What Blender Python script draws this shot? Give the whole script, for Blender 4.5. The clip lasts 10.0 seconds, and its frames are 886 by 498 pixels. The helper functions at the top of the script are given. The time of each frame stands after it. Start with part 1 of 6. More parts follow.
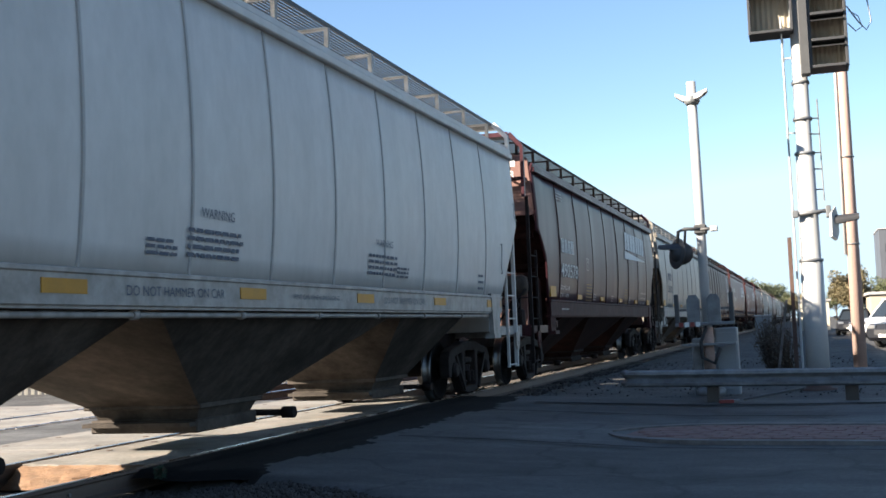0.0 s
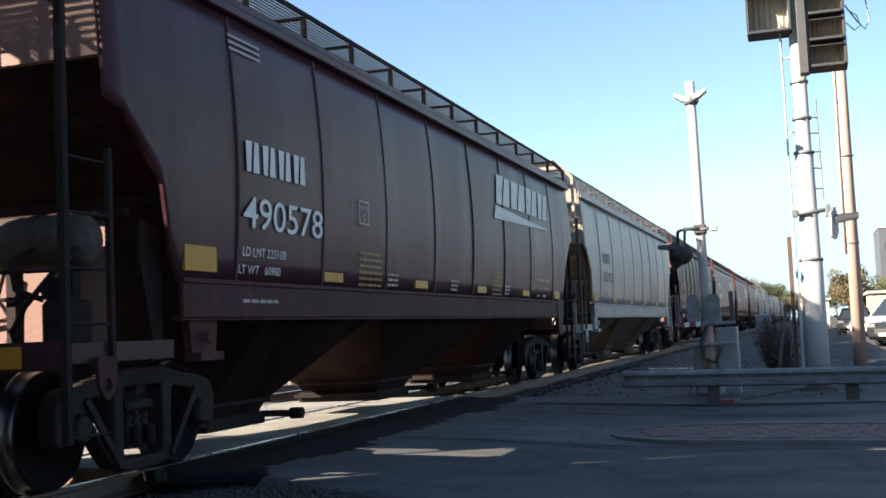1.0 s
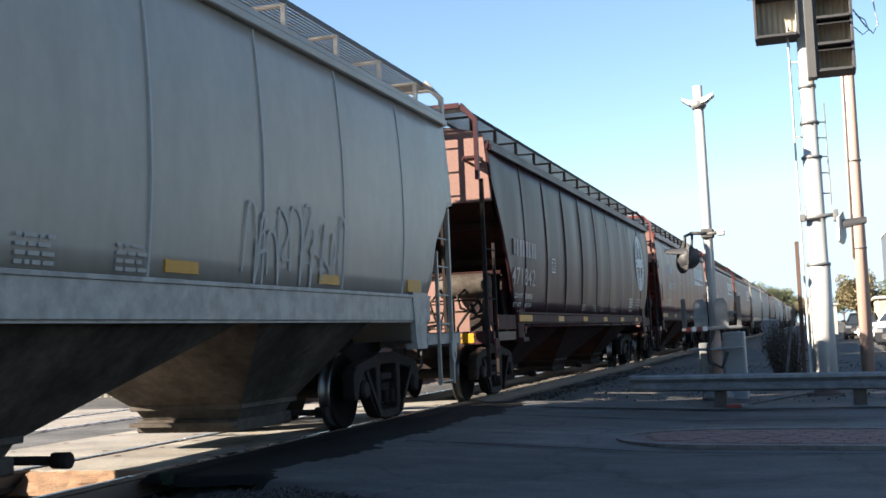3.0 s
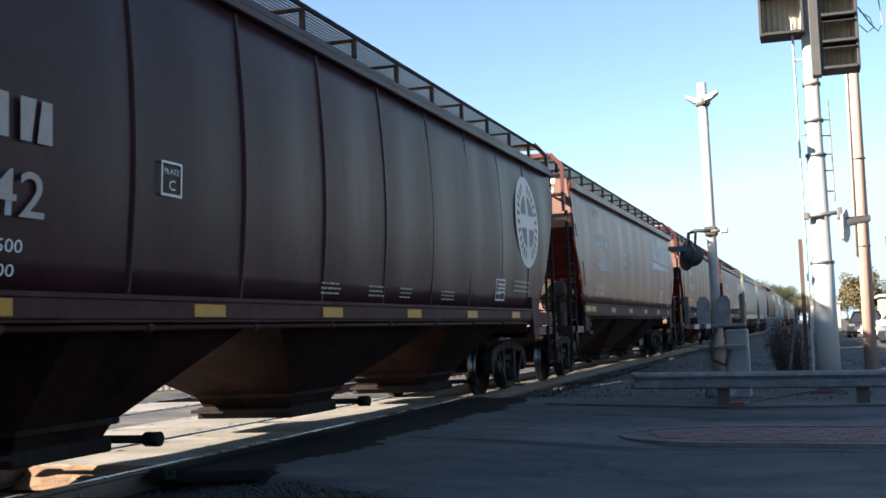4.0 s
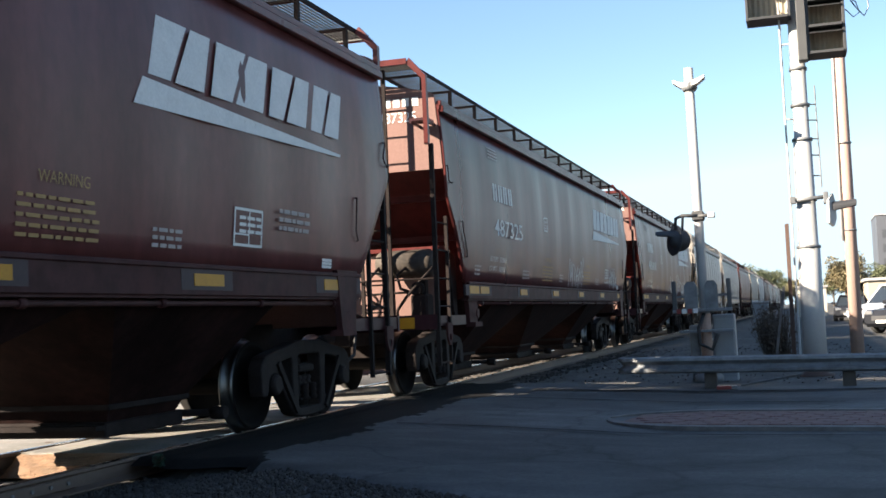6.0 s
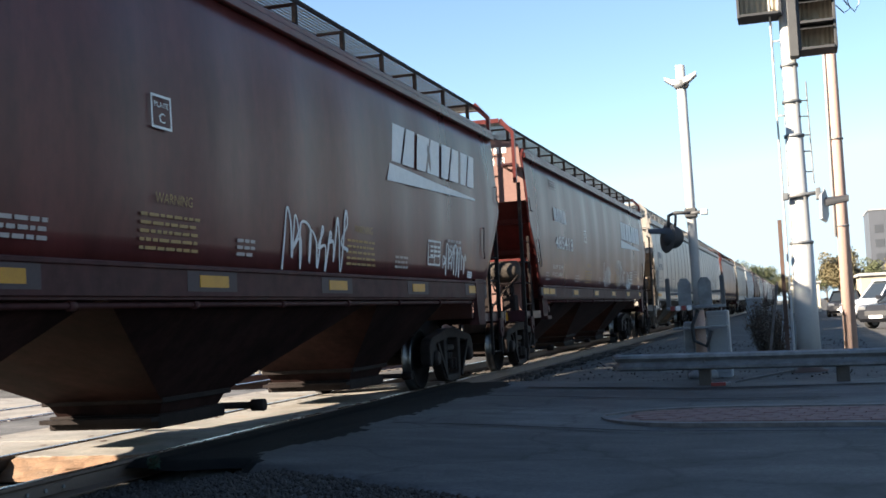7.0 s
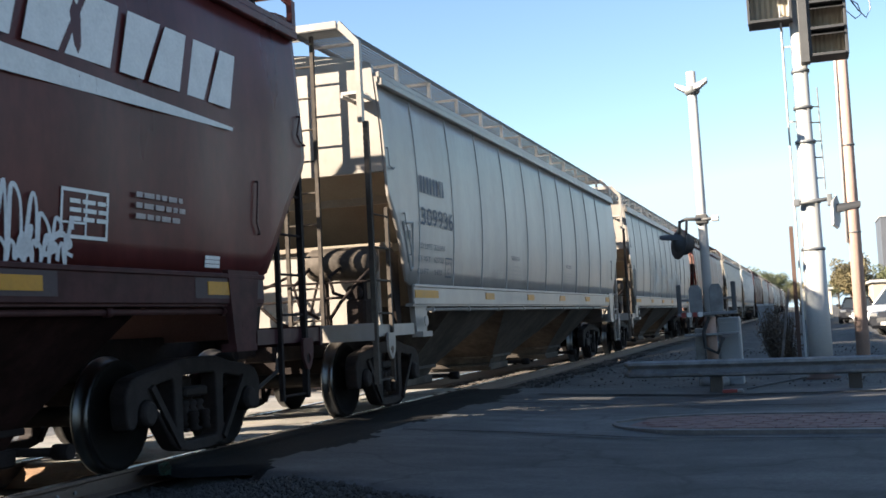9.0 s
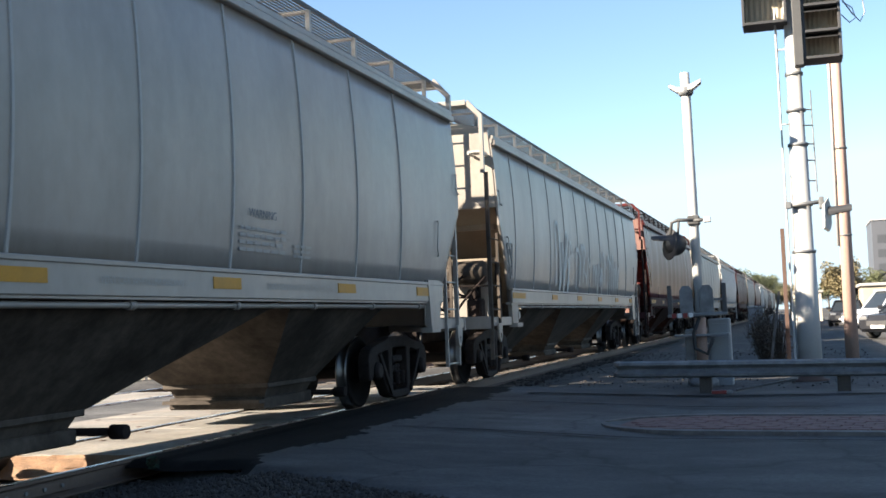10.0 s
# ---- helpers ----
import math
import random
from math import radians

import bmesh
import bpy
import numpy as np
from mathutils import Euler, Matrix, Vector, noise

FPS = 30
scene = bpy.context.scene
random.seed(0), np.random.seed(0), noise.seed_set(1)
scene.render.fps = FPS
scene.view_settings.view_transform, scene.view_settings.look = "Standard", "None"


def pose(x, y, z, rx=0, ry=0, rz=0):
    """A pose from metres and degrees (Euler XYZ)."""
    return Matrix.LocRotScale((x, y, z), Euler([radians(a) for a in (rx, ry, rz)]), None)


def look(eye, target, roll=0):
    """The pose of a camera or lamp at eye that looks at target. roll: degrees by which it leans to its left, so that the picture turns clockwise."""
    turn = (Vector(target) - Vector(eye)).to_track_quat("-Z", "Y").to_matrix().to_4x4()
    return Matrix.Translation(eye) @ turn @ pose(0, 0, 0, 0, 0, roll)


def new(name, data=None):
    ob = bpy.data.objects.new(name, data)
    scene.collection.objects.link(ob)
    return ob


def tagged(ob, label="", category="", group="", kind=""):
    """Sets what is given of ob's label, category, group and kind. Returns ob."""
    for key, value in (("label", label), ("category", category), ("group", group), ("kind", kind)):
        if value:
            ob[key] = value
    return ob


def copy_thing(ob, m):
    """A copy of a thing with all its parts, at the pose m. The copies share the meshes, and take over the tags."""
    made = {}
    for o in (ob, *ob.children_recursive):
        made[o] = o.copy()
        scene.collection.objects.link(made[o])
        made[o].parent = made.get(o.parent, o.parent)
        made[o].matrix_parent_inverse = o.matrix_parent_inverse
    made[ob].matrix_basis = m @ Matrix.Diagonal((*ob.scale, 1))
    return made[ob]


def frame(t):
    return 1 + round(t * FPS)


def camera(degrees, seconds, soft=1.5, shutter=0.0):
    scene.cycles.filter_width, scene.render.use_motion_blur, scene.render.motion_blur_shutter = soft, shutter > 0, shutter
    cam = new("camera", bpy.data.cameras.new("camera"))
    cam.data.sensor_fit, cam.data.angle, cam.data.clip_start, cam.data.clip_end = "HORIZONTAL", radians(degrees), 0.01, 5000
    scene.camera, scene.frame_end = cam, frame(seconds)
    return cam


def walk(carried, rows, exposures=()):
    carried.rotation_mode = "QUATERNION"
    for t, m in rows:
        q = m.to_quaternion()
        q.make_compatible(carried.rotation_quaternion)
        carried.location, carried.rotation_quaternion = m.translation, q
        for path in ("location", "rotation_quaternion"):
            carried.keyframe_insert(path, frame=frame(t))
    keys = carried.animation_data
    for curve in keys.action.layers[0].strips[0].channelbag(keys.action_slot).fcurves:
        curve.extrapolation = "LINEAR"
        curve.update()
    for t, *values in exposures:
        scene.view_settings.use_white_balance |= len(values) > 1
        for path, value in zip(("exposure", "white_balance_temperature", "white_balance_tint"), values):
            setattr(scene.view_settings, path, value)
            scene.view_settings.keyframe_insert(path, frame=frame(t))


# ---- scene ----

# ---- camera and its hold ----
EYE_Z = 1.06
cam = camera(42.05, 10.0, soft=1.6, shutter=0.03)
AIM = [(0.0, 17.355, 4.079, 2.244), (0.5, 17.266, 4.129, 2.159), (1.0, 17.34, 4.144, 2.562), (1.5, 17.471, 4.269, 2.415),
       (2.0, 17.552, 4.376, 2.352), (2.5, 17.617, 4.369, 2.452), (4.0, 17.846, 4.162, 2.11), (4.5, 17.796, 3.956, 2.199),
       (5.0, 17.753, 3.788, 2.218), (5.5, 17.504, 3.574, 2.158), (7.0, 16.943, 3.391, 2.946), (7.5, 17.19, 3.525, 3.0),
       (8.0, 17.459, 3.69, 2.749), (8.5, 17.512, 3.766, 2.744), (9.0, 17.451, 3.751, 2.963), (9.5, 17.211, 3.632, 2.279),
       (10.0, 17.046, 3.6, 2.168)]
walk(cam, [(t, pose(0, 0, EYE_Z, 90 + p, 0, a) @ pose(0, 0, 0, 0, 0, -r)) for t, a, p, r in AIM],
     exposures=[(0.0, 2.18, 6250, 10), (1.2, 2.30, 6450, 10), (10.0, 2.31, 6450, 10)])

# ---- sky and sun ----
SUN = Vector((-0.705, -0.545, 0.457)).normalized()
world = bpy.data.worlds.new("sky")
scene.world = world
world.use_nodes = True
wn = world.node_tree.nodes
sky = wn.new("ShaderNodeTexSky")
sky.sky_type = "NISHITA"
sky.sun_disc = False
sky.sun_elevation = math.asin(SUN.z)
sky.sun_rotation = math.atan2(SUN.x, SUN.y)
sky.air_density, sky.dust_density, sky.ozone_density = 1.0, 0.0, 2.6
wn["Background"].inputs["Strength"].default_value = 0.05
cap = wn.new("ShaderNodeVectorMath")   # clamps the sky colour to a pale blue so the horizon doesn't burn out
cap.operation = "MINIMUM"
cap.inputs[1].default_value = (3.7, 4.7, 5.3)
world.node_tree.links.new(sky.outputs[0], cap.inputs[0])
world.node_tree.links.new(cap.outputs[0], wn["Background"].inputs["Color"])
sun = new("sun", bpy.data.lights.new("sun", "SUN"))
sun.data.energy, sun.data.angle, sun.data.color = 5.0, radians(0.53), (1.0, 0.87, 0.70)
sun.matrix_world = look(SUN * 60, (0, 0, 0))


# ---- materials ----
def paint(name, color, rough=0.5, metal=0.0, vary=0.12, scale=3.0, grain=40.0, bump=0.0, dirt=None, dirt_amount=0.0, stretch=(1, 1, 1), spec=0.5):
    m = bpy.data.materials.new(name)
    m.use_nodes = True
    nt = m.node_tree
    N, L = nt.nodes, nt.links
    b = N["Principled BSDF"]
    b.inputs["Roughness"].default_value, b.inputs["Metallic"].default_value = rough, metal
    b.inputs["Specular IOR Level"].default_value = spec
    tc = N.new("ShaderNodeTexCoord")
    mp = N.new("ShaderNodeMapping")
    mp.inputs["Scale"].default_value = stretch
    L.new(tc.outputs["Object"], mp.inputs["Vector"])
    big = N.new("ShaderNodeTexNoise")
    big.inputs["Scale"].default_value, big.inputs["Detail"].default_value = scale, 6
    fine = N.new("ShaderNodeTexNoise")
    fine.inputs["Scale"].default_value, fine.inputs["Detail"].default_value = grain, 4
    L.new(mp.outputs[0], big.inputs["Vector"])
    L.new(tc.outputs["Object"], fine.inputs["Vector"])
    info = N.new("ShaderNodeObjectInfo")
    add = N.new("ShaderNodeMath")
    add.operation = "ADD"
    L.new(big.outputs["Fac"], add.inputs[0])
    L.new(fine.outputs["Fac"], add.inputs[1])
    add2 = N.new("ShaderNodeMath")
    add2.operation = "MULTIPLY_ADD"
    L.new(info.outputs["Random"], add2.inputs[0])
    add2.inputs[1].default_value = 0.15
    L.new(add.outputs[0], add2.inputs[2])
    mr = N.new("ShaderNodeMapRange")
    mr.inputs["From Min"].default_value, mr.inputs["From Max"].default_value = 0.6, 1.5
    mr.inputs["To Min"].default_value, mr.inputs["To Max"].default_value = 1 - vary, 1 + vary
    L.new(add2.outputs[0], mr.inputs["Value"])
    mul = N.new("ShaderNodeVectorMath")
    mul.operation = "SCALE"
    mul.inputs[0].default_value = color
    L.new(mr.outputs[0], mul.inputs["Scale"])
    col = mul.outputs[0]
    if dirt:
        dn = N.new("ShaderNodeTexNoise")
        dn.inputs["Scale"].default_value, dn.inputs["Detail"].default_value = scale * 0.6, 8
        L.new(mp.outputs[0], dn.inputs["Vector"])
        dm = N.new("ShaderNodeMapRange")
        dm.inputs["From Min"].default_value, dm.inputs["From Max"].default_value = 0.48, 0.75
        dm.inputs["To Max"].default_value = dirt_amount
        L.new(dn.outputs["Fac"], dm.inputs["Value"])
        mix = N.new("ShaderNodeMix")
        mix.data_type = "RGBA"
        mix.inputs[7].default_value = (*dirt, 1)
        L.new(dm.outputs[0], mix.inputs[0])
        L.new(col, mix.inputs[6])
        col = mix.outputs[2]
    L.new(col, b.inputs["Base Color"])
    rr = N.new("ShaderNodeMapRange")
    rr.inputs["To Min"].default_value, rr.inputs["To Max"].default_value = max(0.05, rough - 0.12), min(1, rough + 0.12)
    L.new(big.outputs["Fac"], rr.inputs["Value"])
    L.new(rr.outputs[0], b.inputs["Roughness"])
    if bump:
        bp = N.new("ShaderNodeBump")
        bp.inputs["Strength"].default_value, bp.inputs["Distance"].default_value = 0.6, bump
        L.new(fine.outputs["Fac"], bp.inputs["Height"])
        L.new(bp.outputs[0], b.inputs["Normal"])
    return m


STREAK = (1.2, 1.2, 0.18)
M_GREY = paint("light_grey_car_paint", (0.46, 0.452, 0.432), 0.45, vary=0.04, scale=1.2, grain=9, dirt=(0.32, 0.295, 0.25), dirt_amount=0.12, stretch=STREAK)
M_GREY2 = paint("beige_grey_car_paint", (0.258, 0.234, 0.202), 0.38, vary=0.07, scale=1.2, grain=9, dirt=(0.28, 0.24, 0.19), dirt_amount=0.35, stretch=STREAK)
M_GREY3 = paint("dusty_grey_car_paint", (0.275, 0.25, 0.225), 0.34, vary=0.09, scale=1.2, grain=9, dirt=(0.20, 0.17, 0.14), dirt_amount=0.45, stretch=STREAK)
M_BROWN = paint("oxide_red_brown_car_paint", (0.084, 0.0200, 0.0185), 0.31, vary=0.16, scale=1.2, grain=9, dirt=(0.060, 0.025, 0.0235), dirt_amount=0.5, stretch=STREAK, spec=0.145)
M_BROWN4 = paint("dusty_oxide_car_paint", (0.115, 0.037, 0.034), 0.33, vary=0.16, scale=1.2, grain=9, dirt=(0.088, 0.040, 0.037), dirt_amount=0.5, stretch=STREAK, spec=0.20)
M_BROWN2 = paint("faded_brown_car_paint", (0.053, 0.0205, 0.0255), 0.34, vary=0.16, scale=1.2, grain=9, dirt=(0.056, 0.028, 0.032), dirt_amount=0.4, stretch=STREAK, spec=0.12)
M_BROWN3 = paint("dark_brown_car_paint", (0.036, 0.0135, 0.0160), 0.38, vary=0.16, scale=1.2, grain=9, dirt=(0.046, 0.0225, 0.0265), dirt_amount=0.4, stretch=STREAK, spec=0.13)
M_SILL_G = paint("grey_sill_paint", (0.255, 0.243, 0.225), 0.5, vary=0.1, scale=2, dirt=(0.25, 0.21, 0.17), dirt_amount=0.4)
M_SILL_B = paint("dusty_brown_sill_paint", (0.052, 0.0205, 0.0195), 0.6, spec=0.1, vary=0.15, scale=2, dirt=(0.055, 0.026, 0.025), dirt_amount=0.6)
# hopper paints: grime, and under-car shade darkened into the base colour
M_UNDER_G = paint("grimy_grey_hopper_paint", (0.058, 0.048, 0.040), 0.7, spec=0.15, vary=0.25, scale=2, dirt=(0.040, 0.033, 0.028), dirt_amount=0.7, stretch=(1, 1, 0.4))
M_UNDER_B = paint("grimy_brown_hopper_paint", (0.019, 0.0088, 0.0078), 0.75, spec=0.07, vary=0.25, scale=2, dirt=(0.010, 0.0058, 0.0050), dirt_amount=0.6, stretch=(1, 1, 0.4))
M_IRON = paint("grimy_cast_iron", (0.018, 0.0135, 0.0125), 0.75, spec=0.10, vary=0.3, scale=5, bump=0.004)
M_FRAME = paint("cast_steel_frame", (0.021, 0.0165, 0.0155), 0.72, spec=0.15, vary=0.3, scale=5, bump=0.004)
M_WHEEL = paint("dark_rolled_steel", (0.007, 0.006, 0.0056), 0.8, spec=0.08, vary=0.3, scale=6)
M_TREAD = paint("polished_wheel_tread", (0.13, 0.127, 0.125), 0.34, metal=1.0, vary=0.1)
M_SLOPE = paint("stained_beige_slope_sheet", (0.185, 0.155, 0.118), 0.6, vary=0.2, scale=1.6, dirt=(0.13, 0.062, 0.032), dirt_amount=0.55)
M_SEAM_G = paint("grey_weld_seam", (0.29, 0.285, 0.27), 0.5, vary=0.15)
M_SEAM_B = paint("brown_weld_seam", (0.045, 0.0195, 0.0185), 0.5, vary=0.15, spec=0.16)
M_GRATE = paint("galvanised_grating", (0.085, 0.085, 0.082), 0.65, vary=0.2)
M_DARK = paint("dark_steel", (0.05, 0.05, 0.05), 0.6, vary=0.2)
M_YELLOW = paint("yellow_reflective_strip", (0.42, 0.20, 0.015), 0.4, vary=0.15, scale=6, dirt=(0.2, 0.10, 0.02), dirt_amount=0.3, spec=0.2)
M_WHITE = paint("worn_white_stencil", (0.62, 0.61, 0.58), 0.6, vary=0.15, scale=5)
M_PALE = paint("faded_stencil", (0.34, 0.29, 0.27), 0.6, vary=0.2, scale=5)
M_YSTEN = paint("faded_yellow_stencil", (0.30, 0.18, 0.06), 0.6, vary=0.2, scale=5)
M_BLUE = paint("dark_blue_stencil", (0.055, 0.07, 0.10), 0.6, vary=0.15, scale=5)
M_GRAFF = paint("silver_spray_paint", (0.52, 0.52, 0.52), 0.5, vary=0.2, scale=6)
M_SPRAY = paint("pale_spray_paint", (0.50, 0.52, 0.50), 0.5, vary=0.25, scale=4)
M_RUST = paint("rust", (0.07, 0.04, 0.03), 0.8, vary=0.3, scale=5)
M_ASPH = paint("worn_asphalt", (0.062, 0.061, 0.061), 0.85, vary=0.5, scale=0.7, grain=60, bump=0.006, dirt=(0.015, 0.015, 0.016), dirt_amount=0.95, stretch=(0.45, 1, 1))


def crack(m, scale, width, dark):
    """Adds wandering dark cracks to a material's colour."""
    nt = m.node_tree
    N, L = nt.nodes, nt.links
    bs = N["Principled BSDF"]
    src = bs.inputs["Base Color"].links[0].from_socket
    tc = N.new("ShaderNodeTexCoord")
    warp = N.new("ShaderNodeTexNoise")
    warp.inputs["Scale"].default_value, warp.inputs["Detail"].default_value = 1.3, 5
    L.new(tc.outputs["Object"], warp.inputs["Vector"])
    mix = N.new("ShaderNodeMix")
    mix.data_type = "VECTOR"
    mix.inputs[0].default_value = 0.45
    L.new(tc.outputs["Object"], mix.inputs[4])
    L.new(warp.outputs["Color"], mix.inputs[5])
    vo = N.new("ShaderNodeTexVoronoi")
    vo.feature = "DISTANCE_TO_EDGE"
    vo.inputs["Scale"].default_value = scale
    L.new(mix.outputs[1], vo.inputs["Vector"])
    mr = N.new("ShaderNodeMapRange")
    mr.inputs["From Max"].default_value = width
    mr.inputs["To Min"].default_value, mr.inputs["To Max"].default_value = dark, 1.0
    L.new(vo.outputs["Distance"], mr.inputs["Value"])
    sc = N.new("ShaderNodeVectorMath")
    sc.operation = "SCALE"
    L.new(src, sc.inputs[0])
    L.new(mr.outputs[0], sc.inputs["Scale"])
    L.new(sc.outputs[0], bs.inputs["Base Color"])


crack(M_ASPH, 0.9, 0.02, 0.45)
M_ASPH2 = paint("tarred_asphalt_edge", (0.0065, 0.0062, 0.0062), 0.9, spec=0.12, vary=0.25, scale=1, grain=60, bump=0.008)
M_GROUND = paint("dusty_gravel_ground", (0.043, 0.040, 0.037), 0.95, vary=0.35, scale=0.6, grain=30, bump=0.02, dirt=(0.035, 0.033, 0.03), dirt_amount=0.7)
M_STONE = paint("ballast_stone", (0.045, 0.041, 0.039), 0.9, spec=0.2, vary=0.4, scale=20, grain=60, bump=0.004)
M_CONC = paint("weathered_concrete", (0.20, 0.187, 0.168), 0.85, vary=0.18, scale=1.5, grain=50, bump=0.004, dirt=(0.13, 0.105, 0.08), dirt_amount=0.7)
M_CURB = paint("curb_concrete", (0.115, 0.102, 0.094), 0.85, vary=0.18, scale=2, grain=50, bump=0.004, dirt=(0.16, 0.15, 0.14), dirt_amount=0.6)
M_PAVER = paint("red_paver", (0.135, 0.070, 0.060), 0.85, vary=0.25, scale=4, grain=40, bump=0.003)
M_RAIL = paint("rusty_rail_steel", (0.09, 0.06, 0.045), 0.6, vary=0.25, scale=6)
M_RAILTOP = paint("polished_rail_head", (0.5, 0.49, 0.47), 0.28, metal=1.0, vary=0.1)
M_TIE = paint("creosote_timber", (0.06, 0.05, 0.042), 0.9, vary=0.3, scale=5, bump=0.005)
M_GALV = paint("galvanised_steel", (0.155, 0.16, 0.165), 0.5, metal=0.25, vary=0.12, scale=3, dirt=(0.10, 0.095, 0.09), dirt_amount=0.5)
M_ALU = paint("white_aluminium_paint", (0.36, 0.355, 0.345), 0.5, metal=0.0, vary=0.08, scale=3)
M_CAB = paint("grey_cabinet_paint", (0.19, 0.20, 0.212), 0.5, vary=0.1, scale=3, dirt=(0.2, 0.19, 0.18), dirt_amount=0.4)
M_BLACK = paint("matt_black_paint", (0.03, 0.03, 0.032), 0.6, vary=0.2)
M_LENS = paint("red_lens", (0.35, 0.01, 0.012), 0.15, vary=0.1)
M_LENS.node_tree.nodes["Principled BSDF"].inputs["Emission Color"].default_value = (1.0, 0.03, 0.03, 1)
M_LENS.node_tree.nodes["Principled BSDF"].inputs["Emission Strength"].default_value = 1.2
M_REDP = paint("red_plastic", (0.16, 0.012, 0.01), 0.4, vary=0.15)
M_WOOD = paint("weathered_pole_timber", (0.34, 0.235, 0.195), 0.9, vary=0.25, scale=3, grain=40, bump=0.006, stretch=(6, 6, 0.3))
M_BARK = paint("bark", (0.10, 0.08, 0.06), 0.95, vary=0.3, scale=6)
M_LEAF = paint("dry_green_leaf", (0.085, 0.092, 0.040), 0.7, vary=0.5, scale=2)
M_GREEN = paint("fresh_green_weed", (0.008, 0.030, 0.015), 0.6, vary=0.3, scale=6)
M_LEAF2 = paint("yellowing_leaf", (0.145, 0.118, 0.060), 0.7, vary=0.45, scale=2)
M_WEED = paint("dry_weed", (0.055, 0.040, 0.028), 0.9, vary=0.4, scale=3)
M_CARW = paint("white_car_paint", (0.5, 0.505, 0.52), 0.2, vary=0.03)
M_CARD = paint("dark_car_paint", (0.018, 0.019, 0.023), 0.3, vary=0.05, spec=0.25)
M_CARG = paint("silver_car_paint", (0.40, 0.41, 0.43), 0.22, metal=0.5, vary=0.05)
M_GLASS = paint("dark_car_glass", (0.02, 0.025, 0.03), 0.08, vary=0.05, spec=0.4)
M_TYRE = paint("tyre_rubber", (0.025, 0.025, 0.025), 0.85, vary=0.2)
M_RIM = paint("alloy_rim", (0.55, 0.55, 0.56), 0.3, metal=0.9, vary=0.05)
M_WALL = paint("cream_wall", (0.33, 0.28, 0.21), 0.85, vary=0.1, scale=1)
M_BEIGE = paint("pale_wall", (0.38, 0.35, 0.29), 0.85, vary=0.08, scale=1)
# oxide paint lightened so that the car ends look struck by direct sun
M_SUNLIT = paint("sun_faded_oxide_paint", (0.175, 0.100, 0.085), 0.6, vary=0.2, scale=2, dirt=(0.16, 0.10, 0.085), dirt_amount=0.6, stretch=STREAK, spec=0.2)
M_PRIMER = paint("grey_primer_patch", (0.070, 0.052, 0.052), 0.6, spec=0.12, vary=0.15, scale=4)
M_BROKE = paint("broken_tan_concrete", (0.17, 0.10, 0.058), 0.95, vary=0.45, scale=9, grain=60, bump=0.02, dirt=(0.21, 0.15, 0.10), dirt_amount=0.6)
M_TOWERW = paint("dull_tower_glass", (0.05, 0.054, 0.062), 0.4, vary=0.08)
M_TOWER = paint("grey_tower_cladding", (0.07, 0.075, 0.088), 0.5, vary=0.08, scale=0.3)
M_ROOFT = paint("grey_roof", (0.28, 0.27, 0.26), 0.8, vary=0.15, scale=1)


def blotch(m, scale, low, high, stretch=(1, 1, 1), sharp=0.12, tint=None, offset=0.0):
    """Multiplies a material's colour by patches that run from low to high."""
    nt = m.node_tree
    N, L = nt.nodes, nt.links
    bs = N["Principled BSDF"]
    src = bs.inputs["Base Color"].links[0].from_socket
    tc = N.new("ShaderNodeTexCoord")
    mp = N.new("ShaderNodeMapping")
    mp.inputs["Scale"].default_value = stretch
    mp.inputs["Location"].default_value = (offset, offset * 0.7, offset * 1.3)
    L.new(tc.outputs["Object"], mp.inputs["Vector"])
    nz = N.new("ShaderNodeTexNoise")
    nz.inputs["Scale"].default_value, nz.inputs["Detail"].default_value, nz.inputs["Roughness"].default_value = scale, 7, 0.62
    L.new(mp.outputs[0], nz.inputs["Vector"])
    mr = N.new("ShaderNodeMapRange")
    mr.inputs["From Min"].default_value, mr.inputs["From Max"].default_value = 0.5 - sharp, 0.5 + sharp
    mr.inputs["To Min"].default_value, mr.inputs["To Max"].default_value = low, high
    L.new(nz.outputs["Fac"], mr.inputs["Value"])
    sc = N.new("ShaderNodeVectorMath")
    sc.operation = "SCALE"
    L.new(src, sc.inputs[0])
    L.new(mr.outputs[0], sc.inputs["Scale"])
    out = sc.outputs[0]
    if tint:
        mt = N.new("ShaderNodeMapRange")
        mt.inputs["From Min"].default_value, mt.inputs["From Max"].default_value = 0.56, 0.72
        mt.inputs["To Max"].default_value = tint[3]
        L.new(nz.outputs["Fac"], mt.inputs["Value"])
        mx = N.new("ShaderNodeMix")
        mx.data_type = "RGBA"
        mx.inputs[7].default_value = (*tint[:3], 1)
        L.new(mt.outputs[0], mx.inputs[0])
        L.new(out, mx.inputs[6])
        out = mx.outputs[2]
    L.new(out, bs.inputs["Base Color"])


blotch(M_ASPH, 0.55, 0.60, 1.35, (0.35, 1, 1))
blotch(M_ASPH, 2.6, 0.72, 1.22, (0.6, 1, 1), offset=3)
blotch(M_ASPH, 30, 0.75, 1.25, offset=7)
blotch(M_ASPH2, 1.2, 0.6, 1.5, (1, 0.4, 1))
blotch(M_GROUND, 0.8, 0.6, 1.4)
blotch(M_GROUND, 14, 0.6, 1.4, offset=4)
blotch(M_CONC, 1.6, 0.75, 1.15, tint=(0.16, 0.10, 0.06, 0.5))
blotch(M_CONC, 22, 0.85, 1.12, offset=2)
for mt in (M_GREY, M_GREY2, M_GREY3):
    blotch(mt, 1.6, 0.93, 1.05, (1, 1, 0.12))
    blotch(mt, 6, 0.95, 1.04, (1, 1, 0.5), offset=5)
